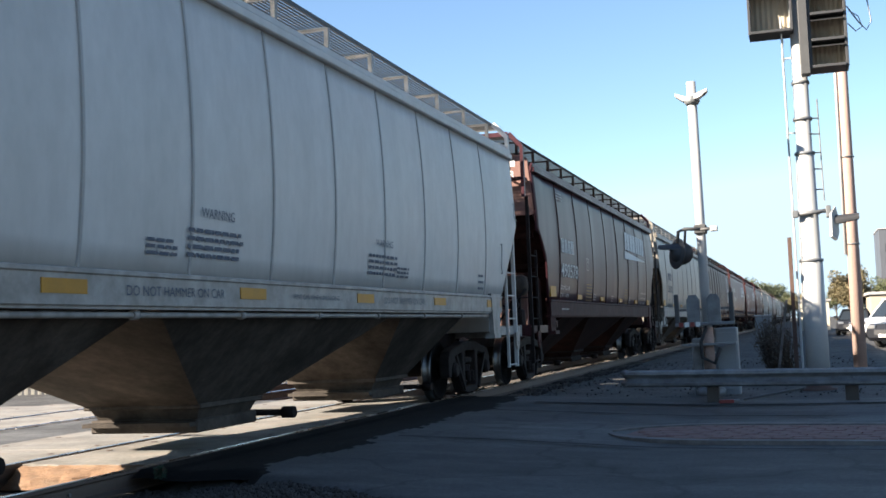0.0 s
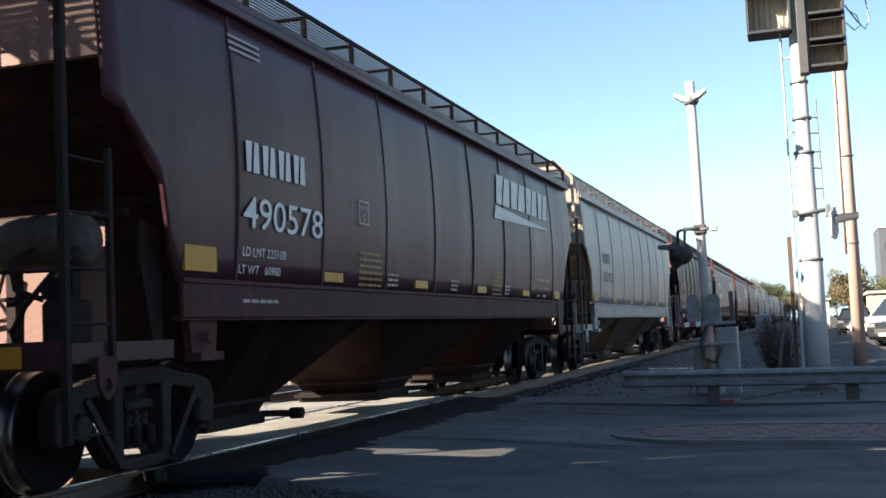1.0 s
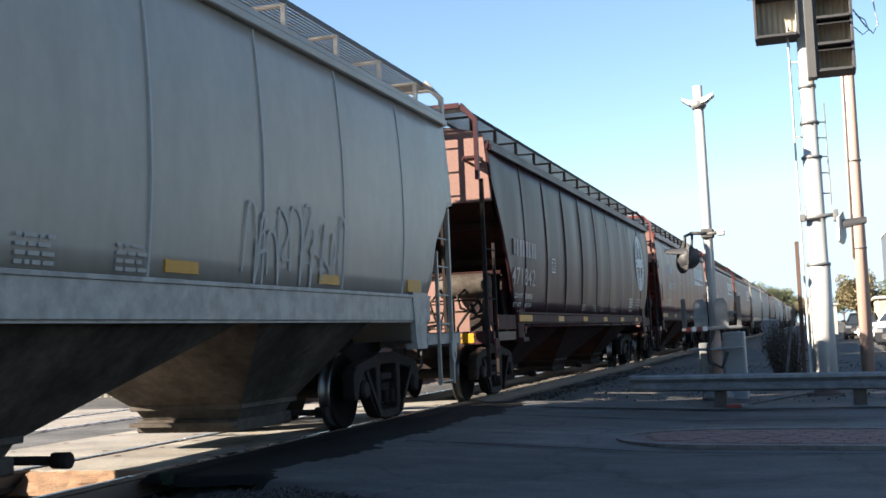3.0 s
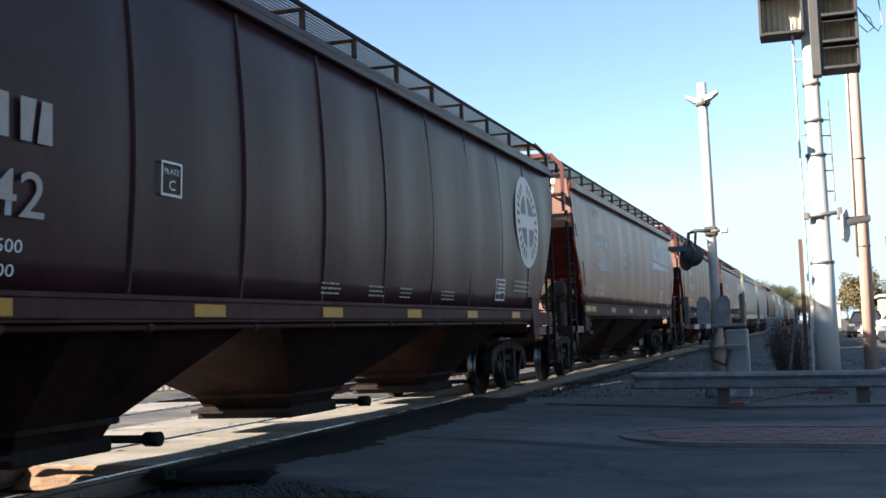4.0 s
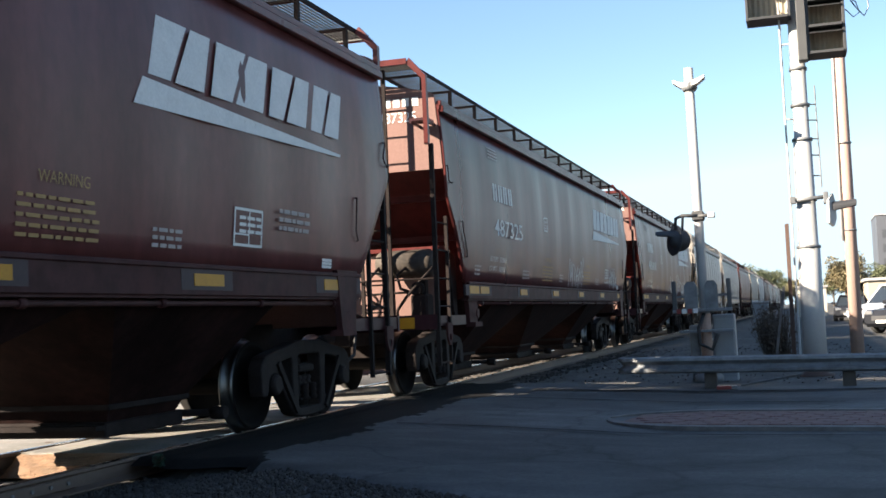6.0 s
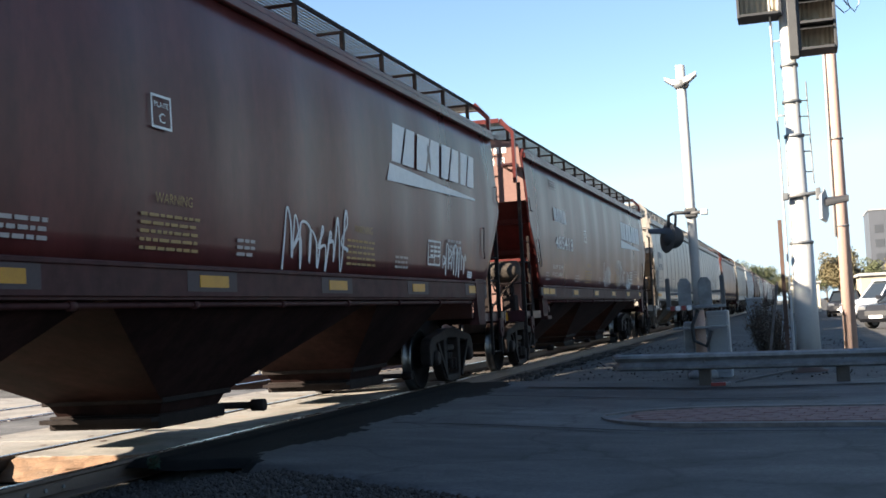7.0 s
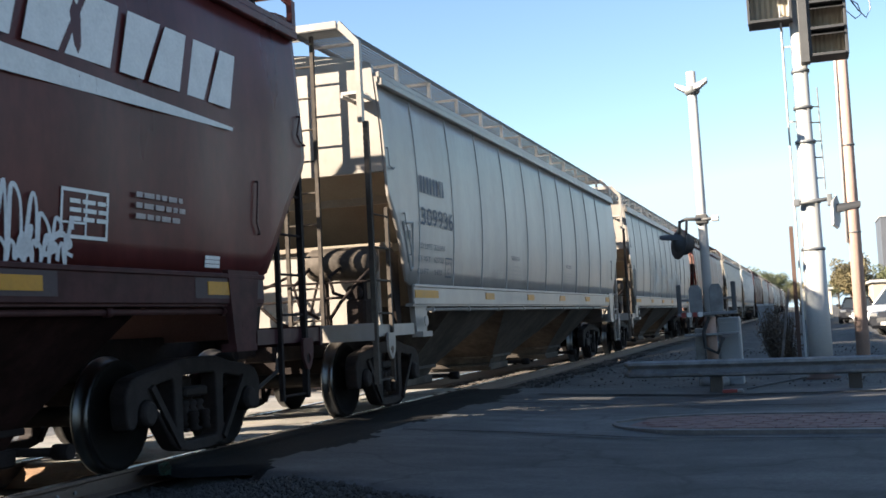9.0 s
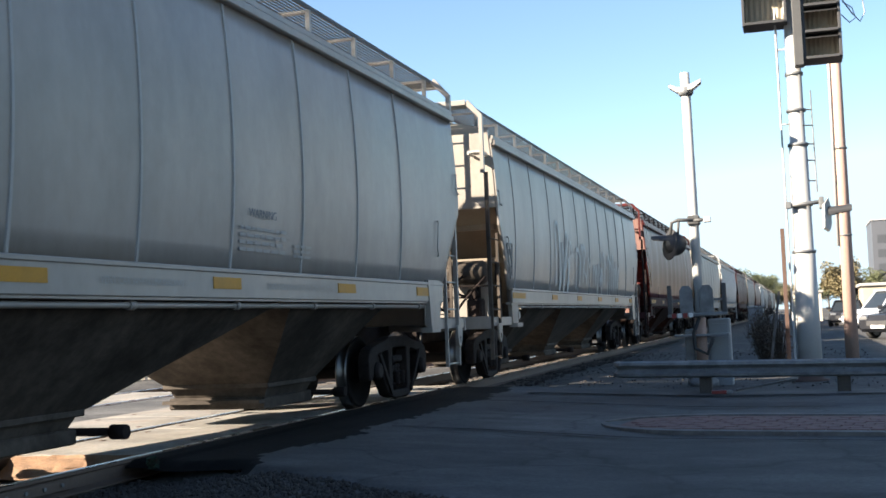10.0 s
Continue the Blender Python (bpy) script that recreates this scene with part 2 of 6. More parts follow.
blotch(M_GREY3, 1.1, 0.86, 1.08, (0.7, 0.7, 0.5), tint=(0.19, 0.155, 0.12, 0.35), offset=9)
for mt in (M_BROWN, M_BROWN2, M_BROWN3, M_BROWN4):
    blotch(mt, 1.8, 0.82, 1.15, (1, 1, 0.12))
    blotch(mt, 7, 0.9, 1.12, (1, 1, 0.5), offset=5)
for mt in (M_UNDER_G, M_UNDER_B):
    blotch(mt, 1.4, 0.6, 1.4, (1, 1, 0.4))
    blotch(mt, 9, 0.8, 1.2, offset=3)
for mt in (M_SILL_G, M_SILL_B, M_FRAME, M_IRON, M_GALV, M_CURB, M_PAVER):
    blotch(mt, 5, 0.75, 1.2, offset=1)


# ---- building helpers ----
def part(name, bm, material, parent=None, label="", m=None, smooth=False):
    me = bpy.data.meshes.new(name)
    bm.to_mesh(me)
    bm.free()
    for mt in (material if isinstance(material, (list, tuple)) else [material]):
        me.materials.append(mt)
    if smooth:
        for p in me.polygons:
            p.use_smooth = True
    ob = new(name, me)
    if parent is not None:
        ob.parent = parent
    if m is not None:
        ob.matrix_basis = m
    if label:
        ob["label"] = label
    return ob


def again(ob, m, parent=None):
    o = new(ob.name.split(".")[0], ob.data)
    o.parent = parent if parent is not None else ob.parent
    o.matrix_basis = m
    if "label" in ob:
        o["label"] = ob["label"]
    return o


def thing(name, m, label, category, group="", kind=""):
    e = new(name)
    e.empty_display_size = 0.2
    e.matrix_basis = m
    return tagged(e, label, category, group, kind)


def box(bm, x0, x1, y0, y1, z0, z1, bevel=0.0, mat=0, m=None):
    vs = [bm.verts.new((x, y, z)) for x in (x0, x1) for y in (y0, y1) for z in (z0, z1)]
    fs = [bm.faces.new([vs[i] for i in q]) for q in ((0, 1, 3, 2), (4, 6, 7, 5), (0, 4, 5, 1), (2, 3, 7, 6), (0, 2, 6, 4), (1, 5, 7, 3))]
    for f in fs:
        f.material_index = mat
    if bevel:
        es = list({e for f in fs for e in f.edges})
        r = bmesh.ops.bevel(bm, geom=es, offset=bevel, segments=1, affect="EDGES", profile=0.5)
        for f in r["faces"]:
            f.material_index = mat
        vs = list({v for v in vs if v.is_valid} | set(r["verts"]))
    if m is not None:
        bmesh.ops.transform(bm, matrix=m, verts=vs)
    return vs


def tube(bm, pts, r, seg=8, mat=0, r1=None, cap=True):
    """A round bar along points, tapering from r to r1."""
    pts = [Vector(p) for p in pts]
    rings = []
    n = len(pts)
    for i, p in enumerate(pts):
        d = (pts[min(i + 1, n - 1)] - pts[max(i - 1, 0)]).normalized()
        a = d.orthogonal().normalized() if i == 0 else (rings_a - d * rings_a.dot(d)).normalized()
        rings_a = a
        b = d.cross(a)
        rr = r if r1 is None else r + (r1 - r) * i / (n - 1)
        rings.append([bm.verts.new(p + (a * math.cos(k * 2 * math.pi / seg) + b * math.sin(k * 2 * math.pi / seg)) * rr) for k in range(seg)])
    for u, v in zip(rings, rings[1:]):
        for k in range(seg):
            f = bm.faces.new((u[k], u[(k + 1) % seg], v[(k + 1) % seg], v[k]))
            f.material_index, f.smooth = mat, seg > 6
    if cap:
        for ring in (rings[0][::-1], rings[-1]):
            bm.faces.new(ring).material_index = mat


def lathe(bm, profile, axis="x", seg=24, mat=0, at=(0, 0, 0)):
    """Turns (along, radius) pairs about an axis."""
    rings = []
    for a, r in profile:
        ring = []
        for k in range(seg):
            c, s = r * math.cos(k * 2 * math.pi / seg), r * math.sin(k * 2 * math.pi / seg)
            p = {"x": (a, c, s), "y": (s, a, c), "z": (c, s, a)}[axis]
            ring.append(bm.verts.new(Vector(p) + Vector(at)))
        rings.append(ring)
    for i, (u, v) in enumerate(zip(rings, rings[1:])):
        for k in range(seg):
            f = bm.faces.new((u[k], u[(k + 1) % seg], v[(k + 1) % seg], v[k]))
            f.smooth = True
            f.material_index = mat if isinstance(mat, int) else mat[i]
    bm.faces.new(rings[0][::-1]).material_index = mat if isinstance(mat, int) else mat[0]
    bm.faces.new(rings[-1]).material_index = mat if isinstance(mat, int) else mat[-1]


def plate(bm, pts, thick, mat=0):
    """A polygon given by its corners, thickened along its normal."""
    pts = [Vector(p) for p in pts]
    n = (pts[1] - pts[0]).cross(pts[2] - pts[0]).normalized() * thick
    a = [bm.verts.new(p) for p in pts]
    b = [bm.verts.new(p + n) for p in pts]
    bm.faces.new(a[::-1]).material_index = mat
    bm.faces.new(b).material_index = mat
    for i in range(len(a)):
        j = (i + 1) % len(a)
        bm.faces.new((a[i], a[j], b[j], b[i])).material_index = mat


def solid(bm, rings, mat=0):
    """A loft through rings of equal count, closed at both ends."""
    vr = [[bm.verts.new(p) for p in ring] for ring in rings]
    n = len(vr[0])
    for u, v in zip(vr, vr[1:]):
        for k in range(n):
            bm.faces.new((u[k], u[(k + 1) % n], v[(k + 1) % n], v[k])).material_index = mat
    bm.faces.new(vr[0][::-1]).material_index = mat
    bm.faces.new(vr[-1]).material_index = mat


def B():
    return bmesh.new()


TRACK_X = -6.30        # centre line of the train's track
TRACK2_X = -10.95      # the empty track behind it
SPEED = 13.8


# ---- covered hopper cars ----
HS, HB = 7.60, 8.55    # half lengths of the side sill and of the upper body
Z_SILL, Z_TOP, Z_EAVE = 1.27, 1.56, 4.00
OUTLINE = [(0.0, 1.56), (0.40, 2.20), (0.93, 2.68), (0.95, 2.84)]
SWELL = 0.006


def shape(kind):
    """Sets the proportions of one kind of car."""
    global HS, HB, Z_SILL, Z_TOP, OUTLINE, SWELL
    HS, HB, Z_SILL, Z_TOP = 7.68, 8.55, 1.27, 1.56
    OUTLINE = [(0.0, 1.56), (0.16, 1.62), (0.50, 2.19), (0.83, 2.62), (0.85, 2.78)]
    SWELL = 0.016 if kind.startswith("brown_b") else 0.006
    if kind in ("grey_b", "grey_c"):
        Z_SILL = 1.33
        if kind == "grey_c":
            HS = 7.46
            OUTLINE = [(0.0, 1.56), (0.16, 1.62), (0.56, 2.19), (0.98, 2.68), (1.09, 2.80)]
        else:
            HS = 7.70
    if kind.startswith("brown_b"):
        Z_SILL = 1.33
        HS = 7.58
        OUTLINE = [(0.0, 1.56), (0.15, 1.62), (0.52, 2.19), (0.90, 2.65), (0.97, 2.78)]
    if kind in ("brown_a", "grey_a"):
        HS = 7.50
        OUTLINE = [(0.0, 1.56), (0.14, 1.75), (0.30, 2.30), (0.76, 2.74), (0.80, 2.80), (1.05, 2.86)]
    if kind == "emblem":
        HS, HB, Z_SILL, Z_TOP = 7.60, 8.95, 1.24, 1.39
        OUTLINE = [(0.0, 1.39), (0.14, 1.55), (0.50, 2.05), (0.90, 2.70), (1.15, 3.10), (1.30, 3.40), (1.35, 3.55)]
        SWELL = 0.018



def half_width(z):
    """The bulge of the side sheets."""
    return 1.625 - (0.065 * ((z - 2.6) / 1.0) ** 2 if z < 2.6 else 0.085 * ((z - 2.6) / 1.4) ** 2)


def sheet_bottom(y):
    """Lower edge of the side sheet: it is cut away above the end platforms."""
    a = abs(y) - HS
    if a <= 0:
        return Z_TOP
    for (a0, z0), (a1, z1) in zip(OUTLINE, OUTLINE[1:]):
        if a <= a1:
            return z0 + (z1 - z0) * (a - a0) / (a1 - a0)
    return OUTLINE[-1][1]


def side_sheet(sx):
    bm = B()
    cuts = [HS + a for a, _ in OUTLINE] + [HS + 0.2]
    ys = sorted([-c for c in cuts] + [-HS + 2 * HS * i / 44 for i in range(1, 44)] + cuts)
    rows = 11
    skins = []
    for off in (0.0, -0.03):
        grid = []
        for y in ys:
            zb = sheet_bottom(y)
            grid.append([])
            for k in range(rows + 1):
                z = zb + (Z_EAVE - zb) * k / rows
                # slight swell between the frames of the car
                w = half_width(z) + off + (SWELL * math.sin(y * 4.1 + 0.6) * min(1, (z - zb) * 2) * min(1, (Z_EAVE - z) * 2) if off == 0 else 0)
                grid[-1].append(bm.verts.new((sx * w, y, z)))
        skins.append(grid)
    for s, grid in enumerate(skins):
        for i in range(len(ys) - 1):
            for k in range(rows):
                q = (grid[i][k], grid[i + 1][k], grid[i + 1][k + 1], grid[i][k + 1])
                f = bm.faces.new(q if (s == 0) == (sx > 0) else q[::-1])
                f.smooth = True
    a, b = skins
    for i in range(len(ys) - 1):
        for k in (0, rows):
            bm.faces.new((a[i][k], a[i + 1][k], b[i + 1][k], b[i][k]))
    for i in (0, -1):
        for k in range(rows):
            bm.faces.new((a[i][k], a[i][k + 1], b[i][k + 1], b[i][k]))
    bmesh.ops.recalc_face_normals(bm, faces=bm.faces)
    return bm


def seam_strip(y):
    bm = B()
    zb = sheet_bottom(y)
    n = 12
    prev = None
    for k in range(n + 1):
        z = zb + (Z_EAVE - 0.05 - zb) * k / n
        w = half_width(z)
        cur = [bm.verts.new((w - 0.01, y - 0.022, z)), bm.verts.new((w + 0.014, y - 0.014, z)), bm.verts.new((w + 0.014, y + 0.014, z)), bm.verts.new((w - 0.01, y + 0.022, z))]
        if prev:
            for j in range(3):
                bm.faces.new((prev[j], prev[j + 1], cur[j + 1], cur[j])).smooth = False
        prev = cur
    bmesh.ops.recalc_face_normals(bm, faces=bm.faces)
    return bm


def on_side(ob_data, y, z, size, squash=0.8, sx=1):
    """Lays flat lettering, drawn in x and y, on the bulged side: y runs along the car."""
    for v in ob_data.vertices:
        py, pz, d = v.co.x * size * squash, v.co.y * size, v.co.z
        zz = z + pz
        v.co = (half_width(zz) + 0.017 + d if zz > Z_TOP else 1.608 + d, y + py, zz)


def lettering(text, y, z, size, material, parent, label, width, bold=0.0, spacing=1.0):
    cu = bpy.data.curves.new("stencil", "FONT")
    cu.body, cu.size, cu.space_character, cu.offset = text, 1.0, spacing, bold
    cu.resolution_u = 3
    tmp = bpy.data.objects.new("stencil_curve", cu)
    scene.collection.objects.link(tmp)
    me = bpy.data.meshes.new_from_object(tmp.evaluated_get(bpy.context.evaluated_depsgraph_get()))
    bpy.data.objects.remove(tmp)
    bpy.data.curves.remove(cu)
    wide = max(v.co.x for v in me.vertices) - min(v.co.x for v in me.vertices)
    left = min(v.co.x for v in me.vertices)
    for v in me.vertices:
        v.co.x -= left
    on_side(me, y, z, size / 0.72, width / (wide * size / 0.72))
    me.materials.clear()
    me.materials.append(material)
    ob = new("stencil", me)
    ob.parent = parent
    ob["label"] = label
    return tagged(ob, kind="stuff")


def marks(polys, y, z, material, parent, name, label):
    """Flat shapes on the side, given as lists of (along, up) corners."""
    bm = B()
    for poly in polys:
        vs = []
        for a, u in poly:
            zz = z + u
            w = half_width(zz) + 0.016 if zz > Z_TOP else 1.608
            vs.append(bm.verts.new((w, y + a, zz)))
        f = bm.faces.new(vs)
        f.normal_update()
        if f.normal.x < 0:
            f.normal_flip()
    return part(name, bm, material, parent, label)


def bars(rows, y, z, h, gap, material, parent, label, name="stencil_block"):
    """Unreadable lines of small lettering: each row is a list of (start, end)."""
    polys = []
    for i, row in enumerate(rows):
        u = -i * (h + gap)
        for a, b in row:
            polys.append([(a, u), (b, u), (b, u + h), (a, u + h)])
    return tagged(marks(polys, y, z, material, parent, name, label), kind="stuff")


def words(y0, lines, rng, width):
    out = []
    for _ in range(lines):
        a, row = 0.0, []
        while a < width - 0.06:
            b = min(a + rng.uniform(0.05, 0.16), width)
            row.append((a, b))
            a = b + 0.025
        out.append(row)
    return out


def scribble(seed, y, z, length, height, parent, material=None):
    """One running line of spray paint in uneven loops and spikes."""
    rng = random.Random(seed)
    bm = B()
    wide = (0.013, 0.021) if seed < 40 else (0.035, 0.06)
    step = height * 0.34
    n = max(3, int(length / step))
    P = []
    for k in range(n):
        a = k * step
        lo, hi = rng.uniform(-0.08, 0.22) * height, rng.uniform(0.6, 1.05) * height
        P += [Vector((a, lo)), Vector((a + step * rng.uniform(-0.2, 0.5), hi)), Vector((a + step * rng.uniform(0.5, 1.0), hi * rng.uniform(0.7, 1.0)))]
        if rng.random() < 0.5:
            P += [Vector((a + step * rng.uniform(-0.3, 0.3), rng.uniform(0.3, 0.5) * height)), Vector((a + step * 0.9, rng.uniform(0.25, 0.55) * height))]
    path = []
    for i in range(len(P) - 1):
        p0, p1, p2, p3 = P[max(i - 1, 0)], P[i], P[i + 1], P[min(i + 2, len(P) - 1)]
        for k in range(6):
            q = k / 6
            path.append(0.5 * (2 * p1 + (p2 - p0) * q + (2 * p0 - 5 * p1 + 4 * p2 - p3) * q * q + (3 * p1 - p0 - 3 * p2 + p3) * q ** 3))
    path.append(P[-1])
    prev = None
    for i, c in enumerate(path):
        half = wide[0] + (wide[1] - wide[0]) * (0.5 + 0.5 * math.sin(i * 0.37 + seed))
        d = path[min(i + 1, len(path) - 1)] - path[max(i - 1, 0)]
        d = d.normalized() if d.length > 1e-5 else Vector((1, 0))
        nrm = Vector((-d.y, d.x)) * half
        cur = []
        for sg in (-1, 1):
            zz = max(z + c.y + sg * nrm.y, Z_TOP + 0.03)
            cur.append(bm.verts.new((half_width(zz) + 0.0165 + 0.000015 * i, y + c.x + sg * nrm.x, zz)))
        if prev:
            bm.faces.new((prev[0], prev[1], cur[1], cur[0]))
        prev = cur
    return tagged(part("graffiti", bm, material or M_GRAFF, parent, "looping silver spray-paint tag"), kind="stuff")


def corner_panel(parent, material):
    """Outlined triangular stiffener at the near end of the side sheet."""
    pts = [(-8.06, 2.34), (-7.70, 2.36), (-7.66, 1.80), (-7.74, 1.76)]
    bm = B()
    for (a, b), (c, d) in zip(pts, pts[1:] + pts[:1]):
        tube(bm, [(half_width(b) + 0.006, a, b), (half_width(d) + 0.006, c, d)], 0.016, 6)
    for z in (2.2, 1.9):
        tube(bm, [(half_width(z) + 0.012, -7.86, z + 0.05), (half_width(z) + 0.012, -7.82, z - 0.05)], 0.02, 6)
    tagged(part("corner_stiffener", bm, material, parent), kind="stuff")


def grab_irons(parent, material):
    """Bent rods welded to the side sheet near both ends."""
    rods = [[(HB - 1.10, 2.43), (HB - 1.12, 2.06), (HB - 1.05, 1.96)],
            [(HB - 0.10, 3.18), (HB - 0.20, 2.98), (HB - 0.14, 2.92), (HB - 0.03, 2.90)],
            [(-HS - 0.33, 2.45), (-HS - 0.30, 2.34), (-HS - 0.10, 2.04), (-HS - 0.08, 1.95)],
            [(-HB + 0.05, 3.20), (-HB + 0.06, 2.99), (-HB + 0.20, 2.96), (-HB + 0.24, 2.98)]]
    for rod in rods:
        bm = B()
        tube(bm, [(half_width(z) + 0.024, y, z) for y, z in rod], 0.009, 6)
        for y, z in (rod[0], rod[-1]):
            tube(bm, [(half_width(z) - 0.01, y, z), (half_width(z) + 0.024, y, z)], 0.009, 6)
        part("grab_iron", bm, material, parent)


def pierced(bm, outer, holes, x0, x1, bevel=0.0):
    """A slab across x, cut to an outline in y and z with openings through it."""
    fresh_bm = B()
    for loop in [outer] + list(holes):
        vs = [fresh_bm.verts.new((x0, a, b)) for a, b in loop]
        for i in range(len(vs)):
            fresh_bm.edges.new((vs[i], vs[(i + 1) % len(vs)]))
    bmesh.ops.triangle_fill(fresh_bm, use_beauty=True, edges=fresh_bm.edges[:])
    ext = bmesh.ops.extrude_face_region(fresh_bm, geom=fresh_bm.faces[:], use_keep_orig=True)
    bmesh.ops.translate(fresh_bm, vec=(x1 - x0, 0, 0), verts=[v for v in ext["geom"] if isinstance(v, bmesh.types.BMVert)])
    bmesh.ops.recalc_face_normals(fresh_bm, faces=fresh_bm.faces)
    if bevel:
        sharp = [e for e in fresh_bm.edges if len(e.link_faces) == 2 and e.calc_face_angle() > 1.3]
        bmesh.ops.bevel(fresh_bm, geom=sharp, offset=bevel, segments=2, affect="EDGES", profile=0.5)
    tmp_me = bpy.data.meshes.new("slab")
    fresh_bm.to_mesh(tmp_me)
    fresh_bm.free()
    bm.from_mesh(tmp_me)
    bpy.data.meshes.remove(tmp_me)


def rounded(pts, r, n=3):
    """Rounds the corners of a loop of (along, up) points."""
    out = []
    for i, p in enumerate(pts):
        p, a, b = Vector(p), Vector(pts[i - 1]), Vector(pts[(i + 1) % len(pts)])
        ra, rb = min(r, (a - p).length * 0.45), min(r, (b - p).length * 0.45)
        q0, q1 = p + (a - p).normalized() * ra, p + (b - p).normalized() * rb
        for k in range(n + 1):
            t = k / n
            c = q0 * (1 - t) ** 2 + p * (2 * t * (1 - t)) + q1 * t ** 2
            out.append((c.x, c.y))
    return out


def mirror_loop(half):
    """A loop from its half: points run from the middle of the top to the middle of the bottom."""
    return half + [(-a, b) for a, b in reversed(half) if abs(a) > 1e-6]


def truck(parent, y, lead):
    """A two-axle freight truck: bolster with springs, two cast side frames, two wheelsets."""
    bm = B()
    box(bm, -0.90, 0.90, -0.19, 0.19, 0.46, 0.72, 0.03)
    for sx in (-1, 1):
        for dx in (-0.06, 0.06):
            for dy in (-0.1, 0.1):
                lathe(bm, [(0.24 + 0.03 * i, 0.055 if i % 2 else 0.04) for i in range(7)], "z", 8, at=(sx * 1.0 + dx, dy, 0))
    tr = part("truck", bm, M_IRON, parent, m=Matrix.Translation((0, y, 0)))
    for sx in (1, -1):
        bm = B()
        half = [(0.0, 0.89), (0.32, 0.89), (0.58, 0.83), (0.88, 0.79), (1.08, 0.75), (1.18, 0.62), (1.15, 0.34), (1.02, 0.34), (0.98, 0.53), (0.86, 0.58), (0.76, 0.50), (0.60, 0.30), (0.42, 0.11), (0.20, 0.07), (0.0, 0.07)]
        rim = rounded(mirror_loop(half), 0.06, 2)
        tri = [(0.44, 0.72), (0.76, 0.67), (0.80, 0.62), (0.52, 0.26), (0.42, 0.24)]
        holes = [rounded(tri, 0.05), rounded([(-a, b) for a, b in reversed(tri)], 0.05),
                 rounded([(-0.29, 0.74), (0.29, 0.74), (0.29, 0.17), (-0.29, 0.17)], 0.05)]
        pierced(bm, rim, holes, -0.08, 0.08, 0.018)
        for s in (-1, 1):
            # raised ribs along the struts
            plate(bm, [(0.08, s * a, b) for a, b in ((0.84, 0.66), (0.78, 0.69), (0.36, 0.16), (0.40, 0.12))], 0.03 * s)
        box(bm, -0.06, 0.05, -0.20, 0.20, 0.54, 0.63, 0.02)
        box(bm, -0.06, 0.06, -0.2, 0.2, 0.24, 0.27, 0.01)
        for dy in (-0.12, 0.0, 0.12):
            lathe(bm, [(0.27 + 0.03 * i, 0.05 if i % 2 else 0.034) for i in range(9)], "z", 8, at=(-0.01, dy, 0))
        for dy in (-0.89, 0.89):
            box(bm, -0.07, 0.07, dy - 0.10, dy + 0.10, 0.40, 0.56, 0.03)
            lathe(bm, [(0.0, 0.105), (0.12, 0.105), (0.14, 0.08)], "x", 16, at=(0, dy, 0.457)) if sx > 0 else None
        bmesh.ops.recalc_face_normals(bm, faces=bm.faces)
        sf = part("side_frame", bm, M_FRAME, tr, m=Matrix.Translation((sx * 1.0, 0, 0)))
    for dy in (-0.89, 0.89):
        bm = B()
        prof = [(0.68, 0.10), (0.69, 0.43), (0.70, 0.485), (0.725, 0.485), (0.735, 0.461), (0.80, 0.455), (0.835, 0.452), (0.838, 0.40), (0.80, 0.38), (0.775, 0.16), (0.83, 0.14), (0.83, 0.10)]
        mats = [0, 0, 1, 1, 1, 1, 0, 0, 0, 0, 0]
        lathe(bm, prof, "x", 36, mats)
        lathe(bm, [(-a, r) for a, r in prof], "x", 36, mats)
        lathe(bm, [(-1.10, 0.10), (-1.08, 0.12), (-0.85, 0.12), (-0.83, 0.085), (0.83, 0.085), (0.85, 0.12), (1.08, 0.12), (1.10, 0.10)], "x", 14)
        for sx in (-1, 1):
            for k in range(3):
                c, s = math.cos(k * 2.094), math.sin(k * 2.094)
                box(bm, sx * 1.10 - 0.012, sx * 1.10 + 0.012, 0.06 * c - 0.018, 0.06 * c + 0.018, 0.06 * s - 0.018, 0.06 * s + 0.018)
        bmesh.ops.recalc_face_normals(bm, faces=bm.faces)
        part("wheelset", bm, [M_WHEEL, M_TREAD], tr, "dark steel wheels with polished treads on an axle", m=Matrix.Translation((0, dy, 0.457)))
    return tr


def ladder(bm, x, y, z0, z1, w, axis):
    """Two stringers and rungs; axis: the way in which the rungs run."""
    dx, dy = (w / 2, 0) if axis == "x" else (0, w / 2)
    for s in (-1, 1):
        box(bm, x + s * dx - 0.022, x + s * dx + 0.022, y + s * dy - 0.022, y + s * dy + 0.022, z0, z1)
    z = z0 + 0.12
    while z < z1:
        tube(bm, [(x - dx, y - dy, z), (x + dx, y + dy, z)], 0.012, 6)
        z += 0.38


